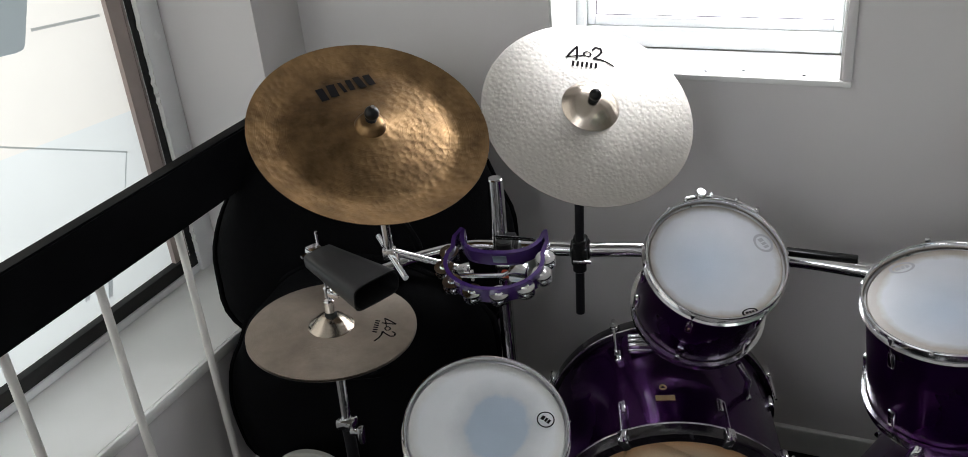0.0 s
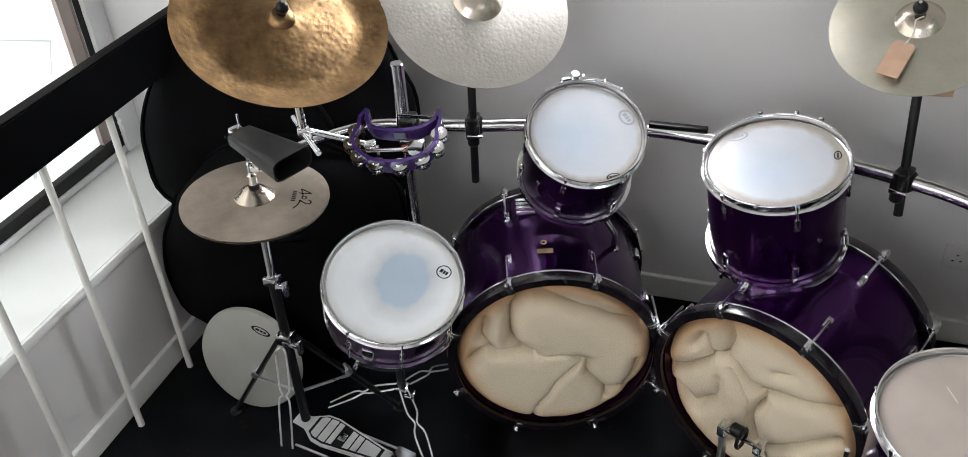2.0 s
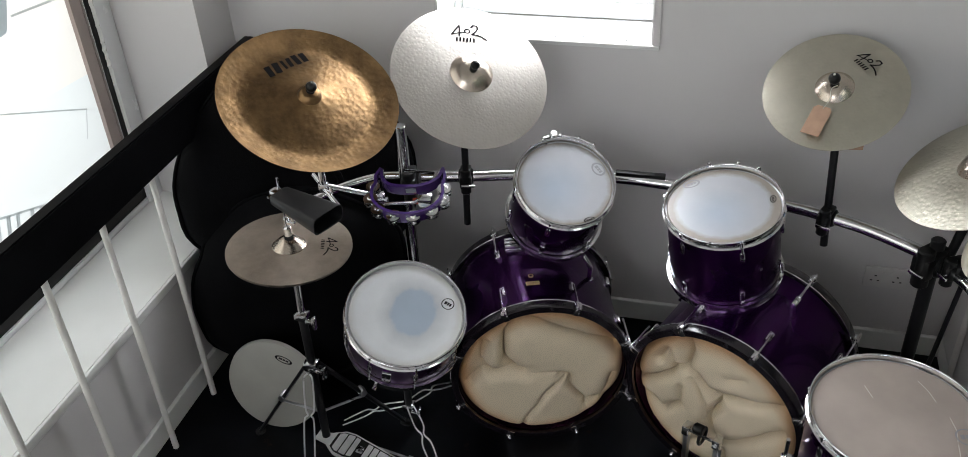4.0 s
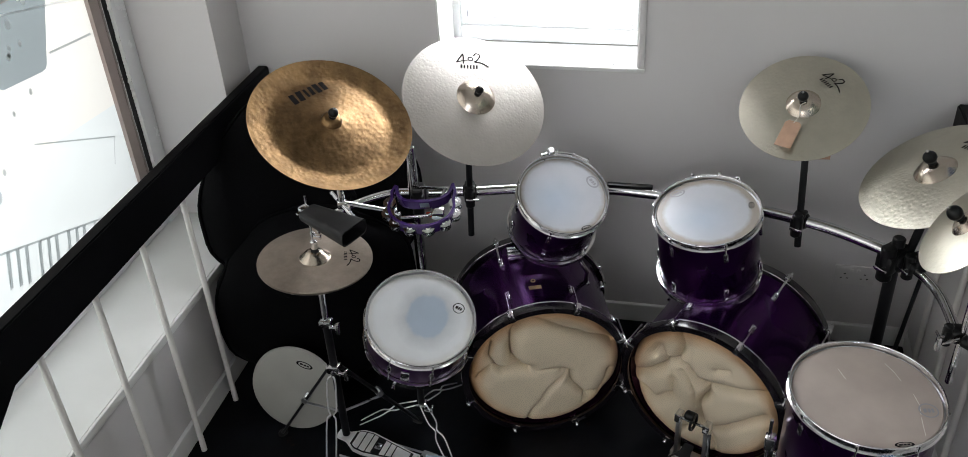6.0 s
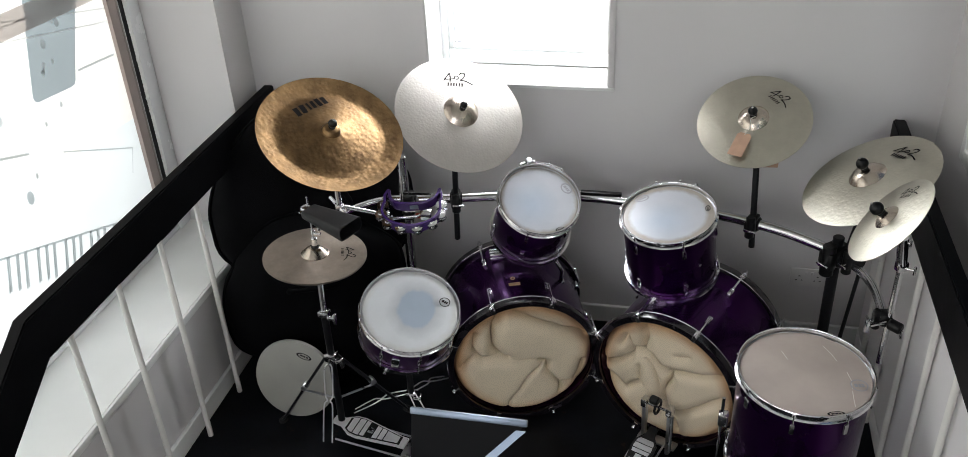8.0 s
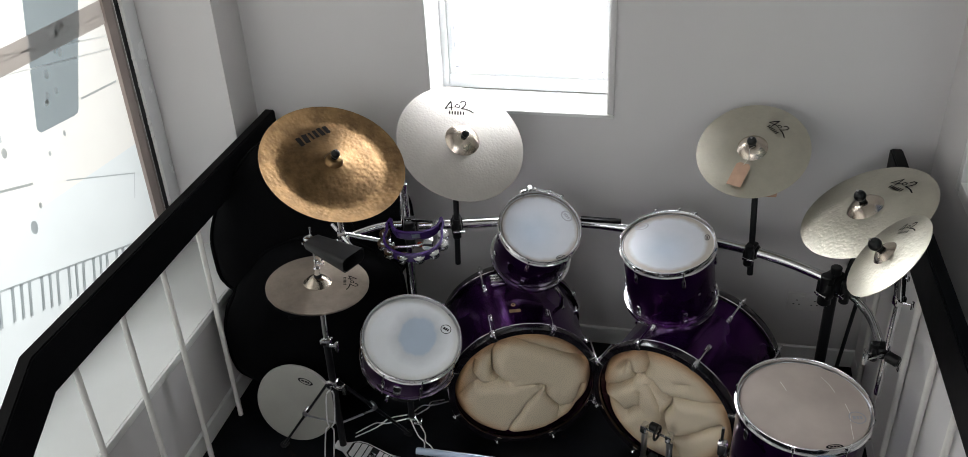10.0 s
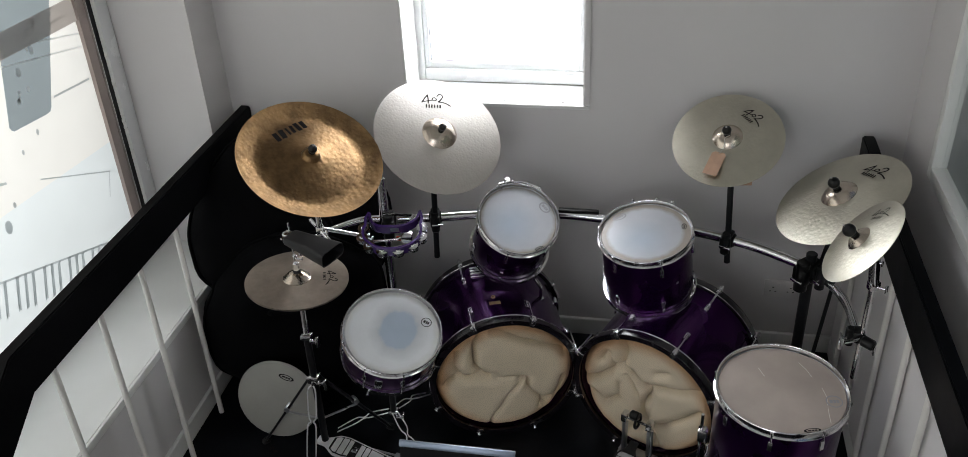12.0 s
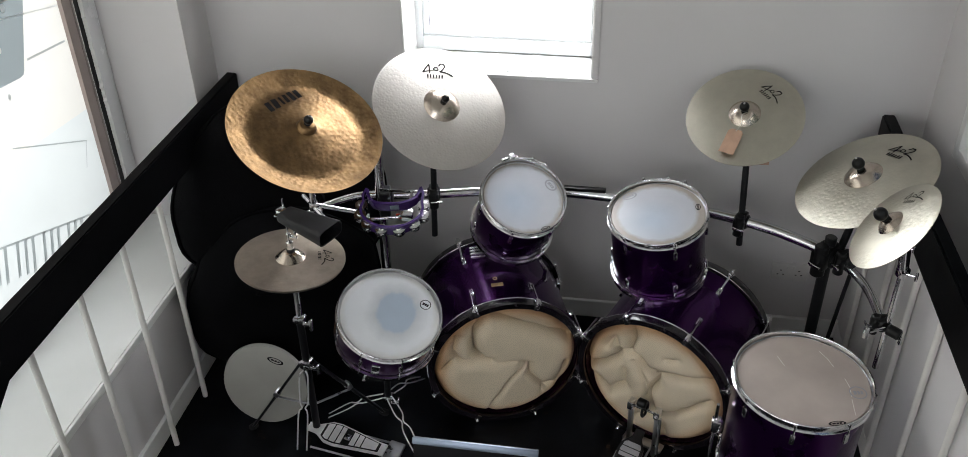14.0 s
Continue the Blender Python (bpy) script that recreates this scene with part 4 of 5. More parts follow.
for flip, nm in ((1, "top_cymbal"), (-1, "bottom_cymbal")):
    b = B()
    R = 0.178
    top = [(0.006, 0.034), (0.018, 0.032), (0.032, 0.023), (0.045, 0.0085), (0.048, 0.007)] + [(0.048 + 0.13 * i / 10, 0.007 * (1 - i / 10) ** 1.0 + 0.001) for i in range(1, 11)]
    prof = top + [(r, z - 0.0015) for r, z in reversed(top)]
    lathe(b, [(r, flip * z + (0.0 if flip > 0 else -0.004)) for r, z in prof], 96, None, True)
    cy = part(nm, b, HATM, hat)
    if flip > 0:
        b = B()
        bt = [(r, z + 0.0004) for r, z in top[:5]]
        lathe(b, bt + [(r, z - 0.0004) for r, z in reversed(bt)], 64, None, True)
        part("bell", b, BELLM, cy, "polished bell")
for pts, w in script_mark(0.11, 0.035, 0.038, -65):
    b = B()
    for (xa, ya), (xb, yb) in zip(pts, pts[1:]):
        d = Vector((xb - xa, yb - ya))
        o = Vector((-d.y, d.x)).normalized() * w / 2
        b.faces.new([b.verts.new((x, y, 0.0085 - 0.0538 * (math.hypot(x, y) - 0.048))) for x, y in ((xa + o.x, ya + o.y), (xa - o.x, ya - o.y), (xb - o.x, yb - o.y), (xb + o.x, yb + o.y))])
    part("printed_stroke", b, INK, hat, smooth=False)


# ---- rack and stands ----
RZ = 0.75
rack = thing("drum_rack", "curved chrome drum rack with black clamps on two posts", "drum rack")
b = B()
tube(b, curve([(-0.40, 2.15, RZ), (-0.214, 2.182, RZ), (-0.07, 2.217, RZ), (0.1, 2.245, RZ), (0.284, 2.258, RZ), (0.41, 2.25, RZ), (0.62, 2.225, RZ), (0.82, 2.183, RZ), (0.922, 2.148, RZ), (1.03, 2.10, RZ), (1.152, 2.019, RZ), (1.20, 1.975, RZ)], 6), 0.019, 16)
part("cross_bar", b, CHROME, rack)
b = B()
tube(b, curve([(-0.40, 2.15, RZ), (-0.50, 2.13, RZ), (-0.60, 2.045, RZ), (-0.68, 1.93, RZ)], 6), 0.0165, 16)
part("left_wing", b, CHROME, rack)
b = B()
tube(b, curve([(1.20, 1.975, RZ), (1.26, 1.88, RZ), (1.29, 1.76, RZ + 0.01), (1.293, 1.56, RZ + 0.03)], 6), 0.0145, 16)
part("right_wing", b, CHROME, rack)
for x, y, top, mat in ((-0.405, 2.12, 0.955, CHROME), (1.19, 1.96, 0.83, BLACKM)):
    b = B()
    cyl(b, (x, y, 0.03), (x, y, top), 0.0195, seg=20, bevel=0.003)
    post = part("post", b, mat, rack)
    b = B()
    cyl(b, (x, y, 0.01), (x, y, 0.05), 0.03, seg=20, bevel=0.005)
    part("post_foot", b, RUBBER, post)
b = B()
tube(b, [(1.27, 1.93, 0.72), (1.215, 1.94, 0.02)], 0.007)
part("brace", b, BLACKM, rack)


def clamp(x, y, z, turn, s=1.0):
    m = pose(x, y, z, 0, 0, turn)
    b = B()
    cyl(b, m @ Vector((-0.027 * s, 0, 0)), m @ Vector((0.027 * s, 0, 0)), 0.031 * s, seg=20, bevel=0.006)
    box(b, (-0.02 * s, -0.03 * s, 0.02 * s), (0.02 * s, 0.016 * s, 0.042 * s), 0.006, m)
    box(b, (-0.022 * s, -0.052 * s, -0.026 * s), (0.022 * s, -0.024 * s, 0.026 * s), 0.006, m)
    cyl(b, m @ Vector((0, -0.036 * s, -0.05 * s)), m @ Vector((0, -0.036 * s, 0.045 * s)), 0.019 * s, seg=18, bevel=0.004)
    c = part("clamp", b, BLACKP, rack, "black plastic pipe clamp")
    b = B()
    cyl(b, m @ Vector((0.01, -0.045 * s, 0)), m @ Vector((0.01, -0.07 * s, 0)), 0.004, seg=8)
    box(b, (-0.012, -0.075 * s, -0.004), (0.032, -0.067 * s, 0.004), 0.002, m)
    part("wing_bolt", b, CHROME, c)


for q in ((-0.39, 2.13, RZ, 10, 1.1), (-0.214, 2.182, RZ, 12, 0.9), (0.922, 2.148, RZ, -25, 0.9), (1.195, 1.97, RZ, -45, 1.25), (1.293, 1.575, RZ + 0.03, -85, 0.72), (0.12, 2.25, RZ, 4, 0.9), (0.64, 2.22, RZ, -10, 0.9), (1.25, 1.93, RZ + 0.01, -60, 0.9)):
    clamp(*q)
b = B()
cyl(b, (1.30, 1.555, RZ + 0.03), (1.335, 1.53, RZ + 0.026), 0.018, seg=18, bevel=0.005)
part("clamp_knob", b, BLACKP, rack, "round black clamp knob")
b = B()
cyl(b, (1.29, 1.55, RZ + 0.035), (1.24, 1.52, RZ + 0.04), 0.006, seg=10)
box(b, (1.225, 1.512, RZ + 0.016), (1.24, 1.524, RZ + 0.06), 0.004)
part("clamp_wing", b, CHROME, rack)
b = B()
box(b, (1.33, 1.515, RZ + 0.0), (1.338, 1.53, RZ + 0.03), 0.003)
part("wing_bolt", b, CHROME, rack)
b = B()
box(b, (0.27, 2.244, RZ + 0.016), (0.43, 2.266, RZ + 0.03), 0.004)
part("memory_strip", b, BLACKP, rack, "black strip on the bar")


def stand(label, pts, joints, mat=CHROME, r=0.0105):
    th = thing("cymbal_stand", label, "cymbal stand", None, "cymbal stands")
    for p, q, rr, mm in pts:
        b = B()
        cyl(b, p, q, rr, seg=14, bevel=0.001)
        part("tube", b, mm, th)
    for p, s in joints:
        b = B()
        box(b, (-s, -s * 0.8, -s * 0.9), (s, s * 0.8, s * 0.9), s * 0.3, pose(*p, 0, 0, 25))
        cyl(b, Vector(p) + Vector((s * 0.5, -s * 0.6, 0)), Vector(p) + Vector((s * 2.1, -s * 1.3, 0)), s * 0.22, seg=8)
        box(b, (s * 1.7, -s * 1.5, -s * 0.9), (s * 2.2, -s * 1.1, s * 0.9), s * 0.15, pose(*p))
        part("tilter", b, CHROME, th)
    return th


stand("chrome boom holding the china cymbal on the rack", [((-0.545, 1.81, 1.20), (-0.566, 1.845, 1.115), 0.004, CHROME), ((-0.566, 1.845, 1.125), (-0.57, 1.86, 0.86), 0.0115, CHROME), ((-0.57, 1.86, 0.87), (-0.43, 1.95, 0.79), 0.0095, CHROME), ((-0.62, 1.90, 0.88), (-0.50, 1.80, 0.84), 0.008, CHROME)], [((-0.566, 1.845, 1.118), 0.014), ((-0.57, 1.86, 0.865), 0.017), ((-0.43, 1.95, 0.79), 0.017)])
stand("black tube holding the pale crash cymbal", [((-0.162, 2.117, 1.16), (-0.195, 2.15, 1.10), 0.004, CHROME), ((-0.198, 2.155, 1.10), (-0.214, 2.16, 0.575), 0.0115, BLACKM)], [((-0.195, 2.15, 1.10), 0.013)])
stand("chrome and black tube holding the tagged crash cymbal", [((0.89, 2.23, 1.13), (0.90, 2.24, 1.07), 0.004, CHROME), ((0.90, 2.24, 1.075), (0.908, 2.2, 1.03), 0.014, CHROME), ((0.908, 2.2, 1.04), (0.922, 2.125, 0.66), 0.0115, BLACKM)], [((0.905, 2.22, 1.055), 0.013)])
stand("black stand holding the ride cymbal", [((1.252, 1.972, 1.06), (1.262, 1.975, 1.0), 0.004, CHROME), ((1.265, 1.975, 1.0), (1.23, 1.97, 0.78), 0.013, BLACKM)], [((1.263, 1.975, 0.995), 0.016)])
stand("chrome stand holding the small splash cymbal", [((1.25, 1.583, 1.125), (1.29, 1.58, 1.07), 0.004, CHROME), ((1.295, 1.578, 1.07), (1.305, 1.575, 0.98), 0.016, CHROME), ((1.305, 1.575, 0.99), (1.30, 1.56, 0.62), 0.0095, CHROME)], [((1.292, 1.58, 1.06), 0.012), ((1.306, 1.575, 0.975), 0.017)])

# tom mounts
for th, x, y, z, e in ((tom_a, -0.01, 0.165, -0.1, (0.12, 2.25, RZ)), (tom_b, 0.03, 0.175, -0.1, (0.64, 2.22, RZ))):
    b = B()
    inv = th.matrix_basis.inverted()
    end = inv @ Vector(e)
    tube(b, curve([(x, y - 0.02, z), (x, y + 0.03, z), end], 5), 0.009, 10)
    box(b, (x - 0.03, y - 0.018, z - 0.03), (x + 0.03, y + 0.005, z + 0.03), 0.006)
    part("mount_arm", b, CHROME, th, "chrome mounting arm and bracket")
b = B()
cyl(b, (-0.085, 0.138, -0.018), (-0.083, 0.143, 0.022), 0.013, seg=18, bevel=0.003)
cyl(b, (-0.112, 0.12, -0.004), (-0.1, 0.13, 0.004), 0.007, seg=12, bevel=0.002)
part("mount_knob", b, CHROME, tom_a)
b = B()
tube(b, [(0.163 * math.cos(radians(a)), 0.163 * math.sin(radians(a)), 0.004) for a in range(72, 136, 4)], 0.005, 8)
for a in (75, 92, 112):
    c, q = math.cos(radians(a)), math.sin(radians(a))
    cyl(b, (0.165 * c, 0.165 * q, -0.01), (0.166 * c, 0.166 * q, 0.013), 0.0055, seg=10, bevel=0.002)
part("rim_mount", b, CHROME, tom_a, "chrome rim mounting bar")
b = B()
tube(b, [(0.178 * math.cos(radians(a)), 0.178 * math.sin(radians(a)), 0.002) for a in range(35, 92, 4)], 0.0045, 8)
for a in (38, 58, 86):
    c, q = math.cos(radians(a)), math.sin(radians(a))
    cyl(b, (0.18 * c, 0.18 * q, -0.01), (0.181 * c, 0.181 * q, 0.014), 0.006, seg=10, bevel=0.002)
part("rim_mount", b, CHROME, tom_b, "chrome rim mounting bar")
b = B()
tube(b, [(0.13, -0.115, -0.19), (0.165, -0.13, -0.22), (0.175, -0.135, -0.29)], 0.008)
cyl(b, (0.175, -0.135, -0.285), (0.177, -0.136, -0.315), 0.014, seg=14, bevel=0.004)
part("rim_bracket", b, CHROME, tom_a)

# hi-hat stand
hs = thing("hi_hat_stand", "chrome and black hi-hat stand with pedal", "hi-hat stand", pose(-0.557, 1.565, 0))
b = B()
cyl(b, (0.0, 0.015, 0.80), (-0.005, 0.022, 1.06), 0.0032, seg=10)
part("pull_rod", b, CHROME, hs)
b = B()
cyl(b, (0, 0.015, 0.875), (0, 0.016, 0.905), 0.011, seg=16, bevel=0.003)
cyl(b, (0, 0.016, 0.91), (0, 0.018, 0.935), 0.008, seg=16, bevel=0.002)
box(b, (0.004, 0.008, 0.915), (0.03, 0.02, 0.93), 0.003)
box(b, (0.022, 0.004, 0.93), (0.030, 0.024, 0.955), 0.003)
part("clutch", b, CHROME, hs)
b = B()
cyl(b, (0, 0.015, 0.862), (0, 0.015, 0.876), 0.013, seg=16, bevel=0.003)
part("felt", b, FELT, hs)
b = B()
cyl(b, (0, 0.012, 0.83), (0, 0, 0.58), 0.0105, seg=16)
part("upper_tube", b, CHROME, hs)
b = B()
cyl(b, (0, 0, 0.60), (0, 0, 0.09), 0.0135, seg=16, bevel=0.002)
part("lower_tube", b, BLACKM, hs)
b = B()
box(b, (-0.02, -0.017, 0.585), (0.02, 0.017, 0.61), 0.005)
box(b, (0.015, -0.02, 0.58), (0.045, -0.008, 0.596), 0.004)
box(b, (0.038, -0.024, 0.565), (0.05, -0.006, 0.61), 0.004)
part("height_clamp", b, CHROME, hs)
b = B()
box(b, (-0.022, -0.02, 0.385), (0.022, 0.02, 0.42), 0.006)
box(b, (0.018, -0.022, 0.385), (0.05, -0.01, 0.40), 0.004)
box(b, (0.042, -0.028, 0.37), (0.054, -0.008, 0.415), 0.004)
part("leg_collar", b, CHROME, hs)
for a in (172, 42):
    c, s = math.cos(radians(a)), math.sin(radians(a))
    b = B()
    e = Vector((0.27 * c, 0.27 * s, 0.02))
    box(b, (-0.014, -0.005, 0.0), (0.014, 0.005, (e - Vector((0.02 * c, 0.02 * s, 0.40))).length), 0.003, Matrix.Translation((0.02 * c, 0.02 * s, 0.40)) @ (e - Vector((0.02 * c, 0.02 * s, 0.40))).to_track_quat("Z", "Y").to_matrix().to_4x4())
    leg = part("leg", b, BLACKM, hs)
    b = B()
    cyl(b, (0.012 * c, 0.012 * s, 0.2), (0.155 * c, 0.155 * s, 0.2), 0.0045, seg=8)
    part("stay", b, STEEL, leg)
    b = B()
    cyl(b, (0.262 * c, 0.262 * s, 0.025), (0.285 * c, 0.285 * s, 0.0), 0.014, seg=12, bevel=0.004)
    part("rubber_foot", b, RUBBER, leg)
    b = B()
    box(b, (-0.013, -0.017, -0.011), (0.013, 0.017, 0.011), 0.004, pose(0.14 * c, 0.14 * s, 0.222, 0, 56, a))
    part("leg_clip", b, STEEL, leg, "small metal clip")
# wire frame of the stand
for s in (-1, 1):
    b = B()
    tube(b, curve([(s * 0.004, -0.03, 0.39), (s * 0.015 - 0.004, -0.035, 0.365), (s * 0.015 - 0.015, -0.04, 0.25), (s * 0.006 - 0.02, -0.042, 0.22), (s * 0.017 - 0.025, -0.045, 0.19), (s * 0.018 - 0.05, -0.05, 0.012)], 4), 0.003, 8)
    part("wire_frame", b, WIRE, hs)


def pedal(parent, m, board=None):
    """Long ridged footboard with a frame, pointing along local -y."""
    def plate(grow, lo, hi, y0, y1):
        """Slice of the tapered board between y0 and y1."""
        stops = ((0.03, 0.016), (-0.005, 0.019), (-0.04, 0.043), (-0.07, 0.046), (-0.21, 0.024), (-0.24, 0.023))

        def half(y):
            for (ya, wa), (yb, wb) in zip(stops, stops[1:]):
                if yb <= y <= ya:
                    return wa + (wb - wa) * (ya - y) / (ya - yb) + grow
            return stops[-1][1] + grow
        ys = [y0] + [y for y, w in stops if y1 < y < y0] + [y1]
        b = B()
        prism(b, [(half(y), y) for y in ys] + [(-half(y), y) for y in reversed(ys)], lo, hi, m)
        return b
    fb = part("footboard", plate(0, 0.0, 0.007, 0.03, -0.235), board or WIRE, parent, "metal footboard", smooth=False)
    part("tread_panel", plate(-0.006, 0.0072, 0.0086, -0.022, -0.215), BLACKP, fb, "black inset panel", smooth=False)
    for y0, y1 in ((-0.03, -0.05), (-0.054, -0.074), (-0.078, -0.092), (-0.12, -0.136), (-0.14, -0.156), (-0.16, -0.207)):
        part("tread", plate(-0.0105, 0.0088, 0.0105, y0, y1), STEEL if board else WIRE, fb, smooth=False)
    b = B()
    box(b, (-0.012, -0.116, 0.0088), (0.012, -0.097, 0.0105), 0.001, m)
    part("emblem", b, STEEL, fb)
    b = B()
    box(b, (-0.05, -0.285, -0.012), (0.05, -0.236, 0.006), 0.004, m)
    part("heel_plate", b, STEEL, parent)
    b = B()
    for s in (-1, 1):
        cyl(b, m @ Vector((s * 0.05, 0.0, -0.03)), m @ Vector((s * 0.048, -0.27, -0.006)), 0.004, seg=8)
    part("base_rods", b, STEEL, parent)


pedal(hs, pose(0.0, 0.0, 0.075, 8, 0, 82) @ Matrix.Scale(1.15, 4))

# cowbell
cb = thing("cowbell", "matt black cowbell clamped above the hi-hat", "cowbell", Matrix.Translation((-0.47, 1.535, 1.01)) @ Matrix.Rotation(radians(-22), 4, "Z") @ Matrix.Rotation(radians(4), 4, "Y"))
b = B()
ends = []
for x, w, h in ((-0.095, 0.030, 0.012), (-0.088, 0.034, 0.016), (0.095, 0.054, 0.027)):
    q = []
    for k in range(24):
        a = 2 * math.pi * k / 24
        c, s = math.cos(a), math.sin(a)
        q.append(b.verts.new((x, w * math.copysign(abs(c) ** 0.35, c), h * math.copysign(abs(s) ** 0.55, s))))
    ends.append(q)
inner = [b.verts.new((0.095, v.co.y * 0.93, v.co.z * 0.9)) for v in ends[-1]]
deep = [b.verts.new((-0.07, v.co.y * 0.55, v.co.z * 0.5)) for v in ends[-1]]
for p, q in zip(ends + [inner], ends[1:] + [inner, deep]):
    if p is q:
        continue
    for k in range(24):
        j = (k + 1) % 24
        b.faces.new((p[k], p[j], q[j], q[k]))
b.faces.new(ends[0])
b.faces.new(deep)
part("bell", b, BLACKM, cb)
b = B()
box(b, (-0.115, -0.014, -0.016), (-0.09, 0.014, 0.016), 0.004)
cyl(b, (-0.103, -0.03, 0.004), (-0.103, 0.012, 0.004), 0.004, seg=8)
part("clamp", b, CHROME, cb)

# tambourine
tb = thing("tambourine", "purple crescent tambourine with double rows of jingles", "tambourine", frame_of((-0.262, 1.77, 0.925), (0.05, -0.28, 0.95), 9))


def strip(pts, half, z):
    """Upright band of even thickness along a line in the plane."""
    b = B()
    P = [Vector((x, y, 0)) for x, y in pts]
    vs = []
    for i, p in enumerate(P):
        d = (P[min(i + 1, len(P) - 1)] - P[max(i - 1, 0)]).normalized()
        o = Vector((-d.y, d.x, 0)) * half
        vs.append([b.verts.new(p + o + Vector((0, 0, -z))), b.verts.new(p + o + Vector((0, 0, z))), b.verts.new(p - o + Vector((0, 0, z))), b.verts.new(p - o + Vector((0, 0, -z)))])
    for p, q in zip(vs, vs[1:]):
        for k in range(4):
            j = (k + 1) % 4
            b.faces.new((p[k], p[j], q[j], q[k]))
    b.faces.new(vs[0])
    b.faces.new(vs[-1][::-1])
    return b


rim_line = [(-0.09, 0.088), (-0.101, 0.06)] + [(0.103 * math.cos(radians(a)), 0.082 * math.sin(radians(a))) for a in range(160, 381, 7)] + [(0.102, 0.062), (0.092, 0.095)]
part("rim", strip(rim_line, 0.0045, 0.019), TAMB, tb, "glossy purple plastic rim")
grip_line = [(p.x, p.y) for p in curve([(-0.088, 0.086, 0), (-0.082, 0.055, 0), (-0.062, 0.03, 0), (-0.03, 0.022, 0), (0, 0.022, 0), (0.03, 0.026, 0), (0.062, 0.038, 0), (0.084, 0.062, 0), (0.091, 0.092, 0)], 4)]
b = strip(grip_line, 0.005, 0.017)
gr = part("grip", b, TAMB, tb, "purple plastic grip")
b = B()
box(b, (-0.02, 0.0165, -0.01), (0.022, 0.0185, 0.01), 0.001)
part("grip_plate", b, SILVER, gr)
for k in range(8):
    a = radians(165 + 210 * k / 7)
    x, y = 0.1 * math.cos(a), 0.1 * math.sin(a) * 0.8
    for z in (-0.0075, 0.0075):
        b = B()
        for dz in (0.0026, -0.0026):
            f = 1 if dz > 0 else -1
            lathe(b, [(0.0, z + dz + 0.003 * f), (0.006, z + dz + 0.003 * f), (0.009, z + dz + 0.0005 * f), (0.0205, z + dz), (0.0205, z + dz - 0.0006 * f), (0.0, z + dz - 0.0004 * f)], 18, Matrix.Translation((x * 1.08, y * 1.08, 0)))
        part("jingle", b, CHROME, tb)
b = B()
tube(b, [(-0.09, -0.01, -0.03), (0.02, -0.015, -0.012), (0.05, 0.02, -0.02)], 0.005)
box(b, (0.03, -0.02, -0.03), (0.07, 0.015, 0.002), 0.006)
part("mount", b, CHROME, tb)
b = B()
box(b, (0.01, -0.006, -0.034), (0.03, 0.01, -0.02), 0.004)
part("bolt_cap", b, RED, tb, "small red cap")
b = B()
tube(b, [(0.045, 0.01, -0.02), (0.05, 0.18, -0.10), (-0.08, 0.27, -0.19)], 0.0055)
part("mount_rod", b, CHROME, tb)

# snare stand
ss = thing("snare_stand", "chrome snare stand with thin bent wire legs", "drum stand", pose(-0.33, 1.74, 0))
b = B()
cyl(b, (0, 0, 0.10), (0.015, -0.02, 0.39), 0.0125, seg=16)
part("column", b, BLACKM, ss)
for a in (20, 140, 260):
    c, s = math.cos(radians(a)), math.sin(radians(a))
    b = B()
    tube(b, curve([(0.015, -0.02, 0.385), (0.09 * c + 0.01, 0.09 * s - 0.02, 0.395), (0.19 * c + 0.02, 0.19 * s - 0.03, 0.42 - 0.06 * c + 0.055 * s)], 4), 0.006, 8)
    part("basket_arm", b, CHROME, ss)
b = B()
box(b, (-0.02, -0.018, 0.085), (0.02, 0.018, 0.115), 0.005)
box(b, (0.015, -0.03, 0.09), (0.05, -0.018, 0.104), 0.004)
box(b, (0.04, -0.034, 0.075), (0.052, -0.012, 0.12), 0.004)
part("collar", b, CHROME, ss)
for a in (-50, 190, 70):
    c, s = math.cos(radians(a)), math.sin(radians(a))
    for o in (-1, 1):
        b = B()
        d = Vector((-s, c, 0)) * 0.011 * o
        tube(b, curve([Vector((0.015 * c, 0.015 * s, 0.11)) + d, Vector((0.09 * c, 0.09 * s, 0.09)) + d * 1.3, Vector((0.12 * c, 0.12 * s, 0.075)) + d * 0.3, Vector((0.155 * c, 0.155 * s, 0.06)) + d * 1.4, Vector((0.235 * c, 0.235 * s, 0.012)) + d], 4), 0.0028, 8)
        part("leg_wire", b, WIRE, ss)

# bass drum pedal
bp = thing("bass_drum_pedal", "metal bass drum pedal with a worn footboard", "drum pedal", Matrix.Translation((0.635, 1.725, 0.0)) @ Matrix.Rotation(math.atan2(-0.398, 0.917), 4, "Z"))
pedal(bp, pose(0, -0.06, 0.10, 17, 0, 0), BLACKM)
for s in (-1, 1):
    b = B()
    box(b, (s * 0.05 - 0.008, -0.03, 0.0), (s * 0.05 + 0.008, -0.005, 0.20), 0.004)
    part("upright", b, STEEL, bp)
    b = B()
    box(b, (s * 0.05 - 0.012, -0.036, 0.19), (s * 0.05 + 0.012, 0.0, 0.225), 0.004)
    part("bearing", b, CHROME, bp)
b = B()
cyl(b, (-0.06, -0.018, 0.205), (0.06, -0.018, 0.205), 0.006, seg=10)
part("axle", b, CHROME, bp)
b = B()
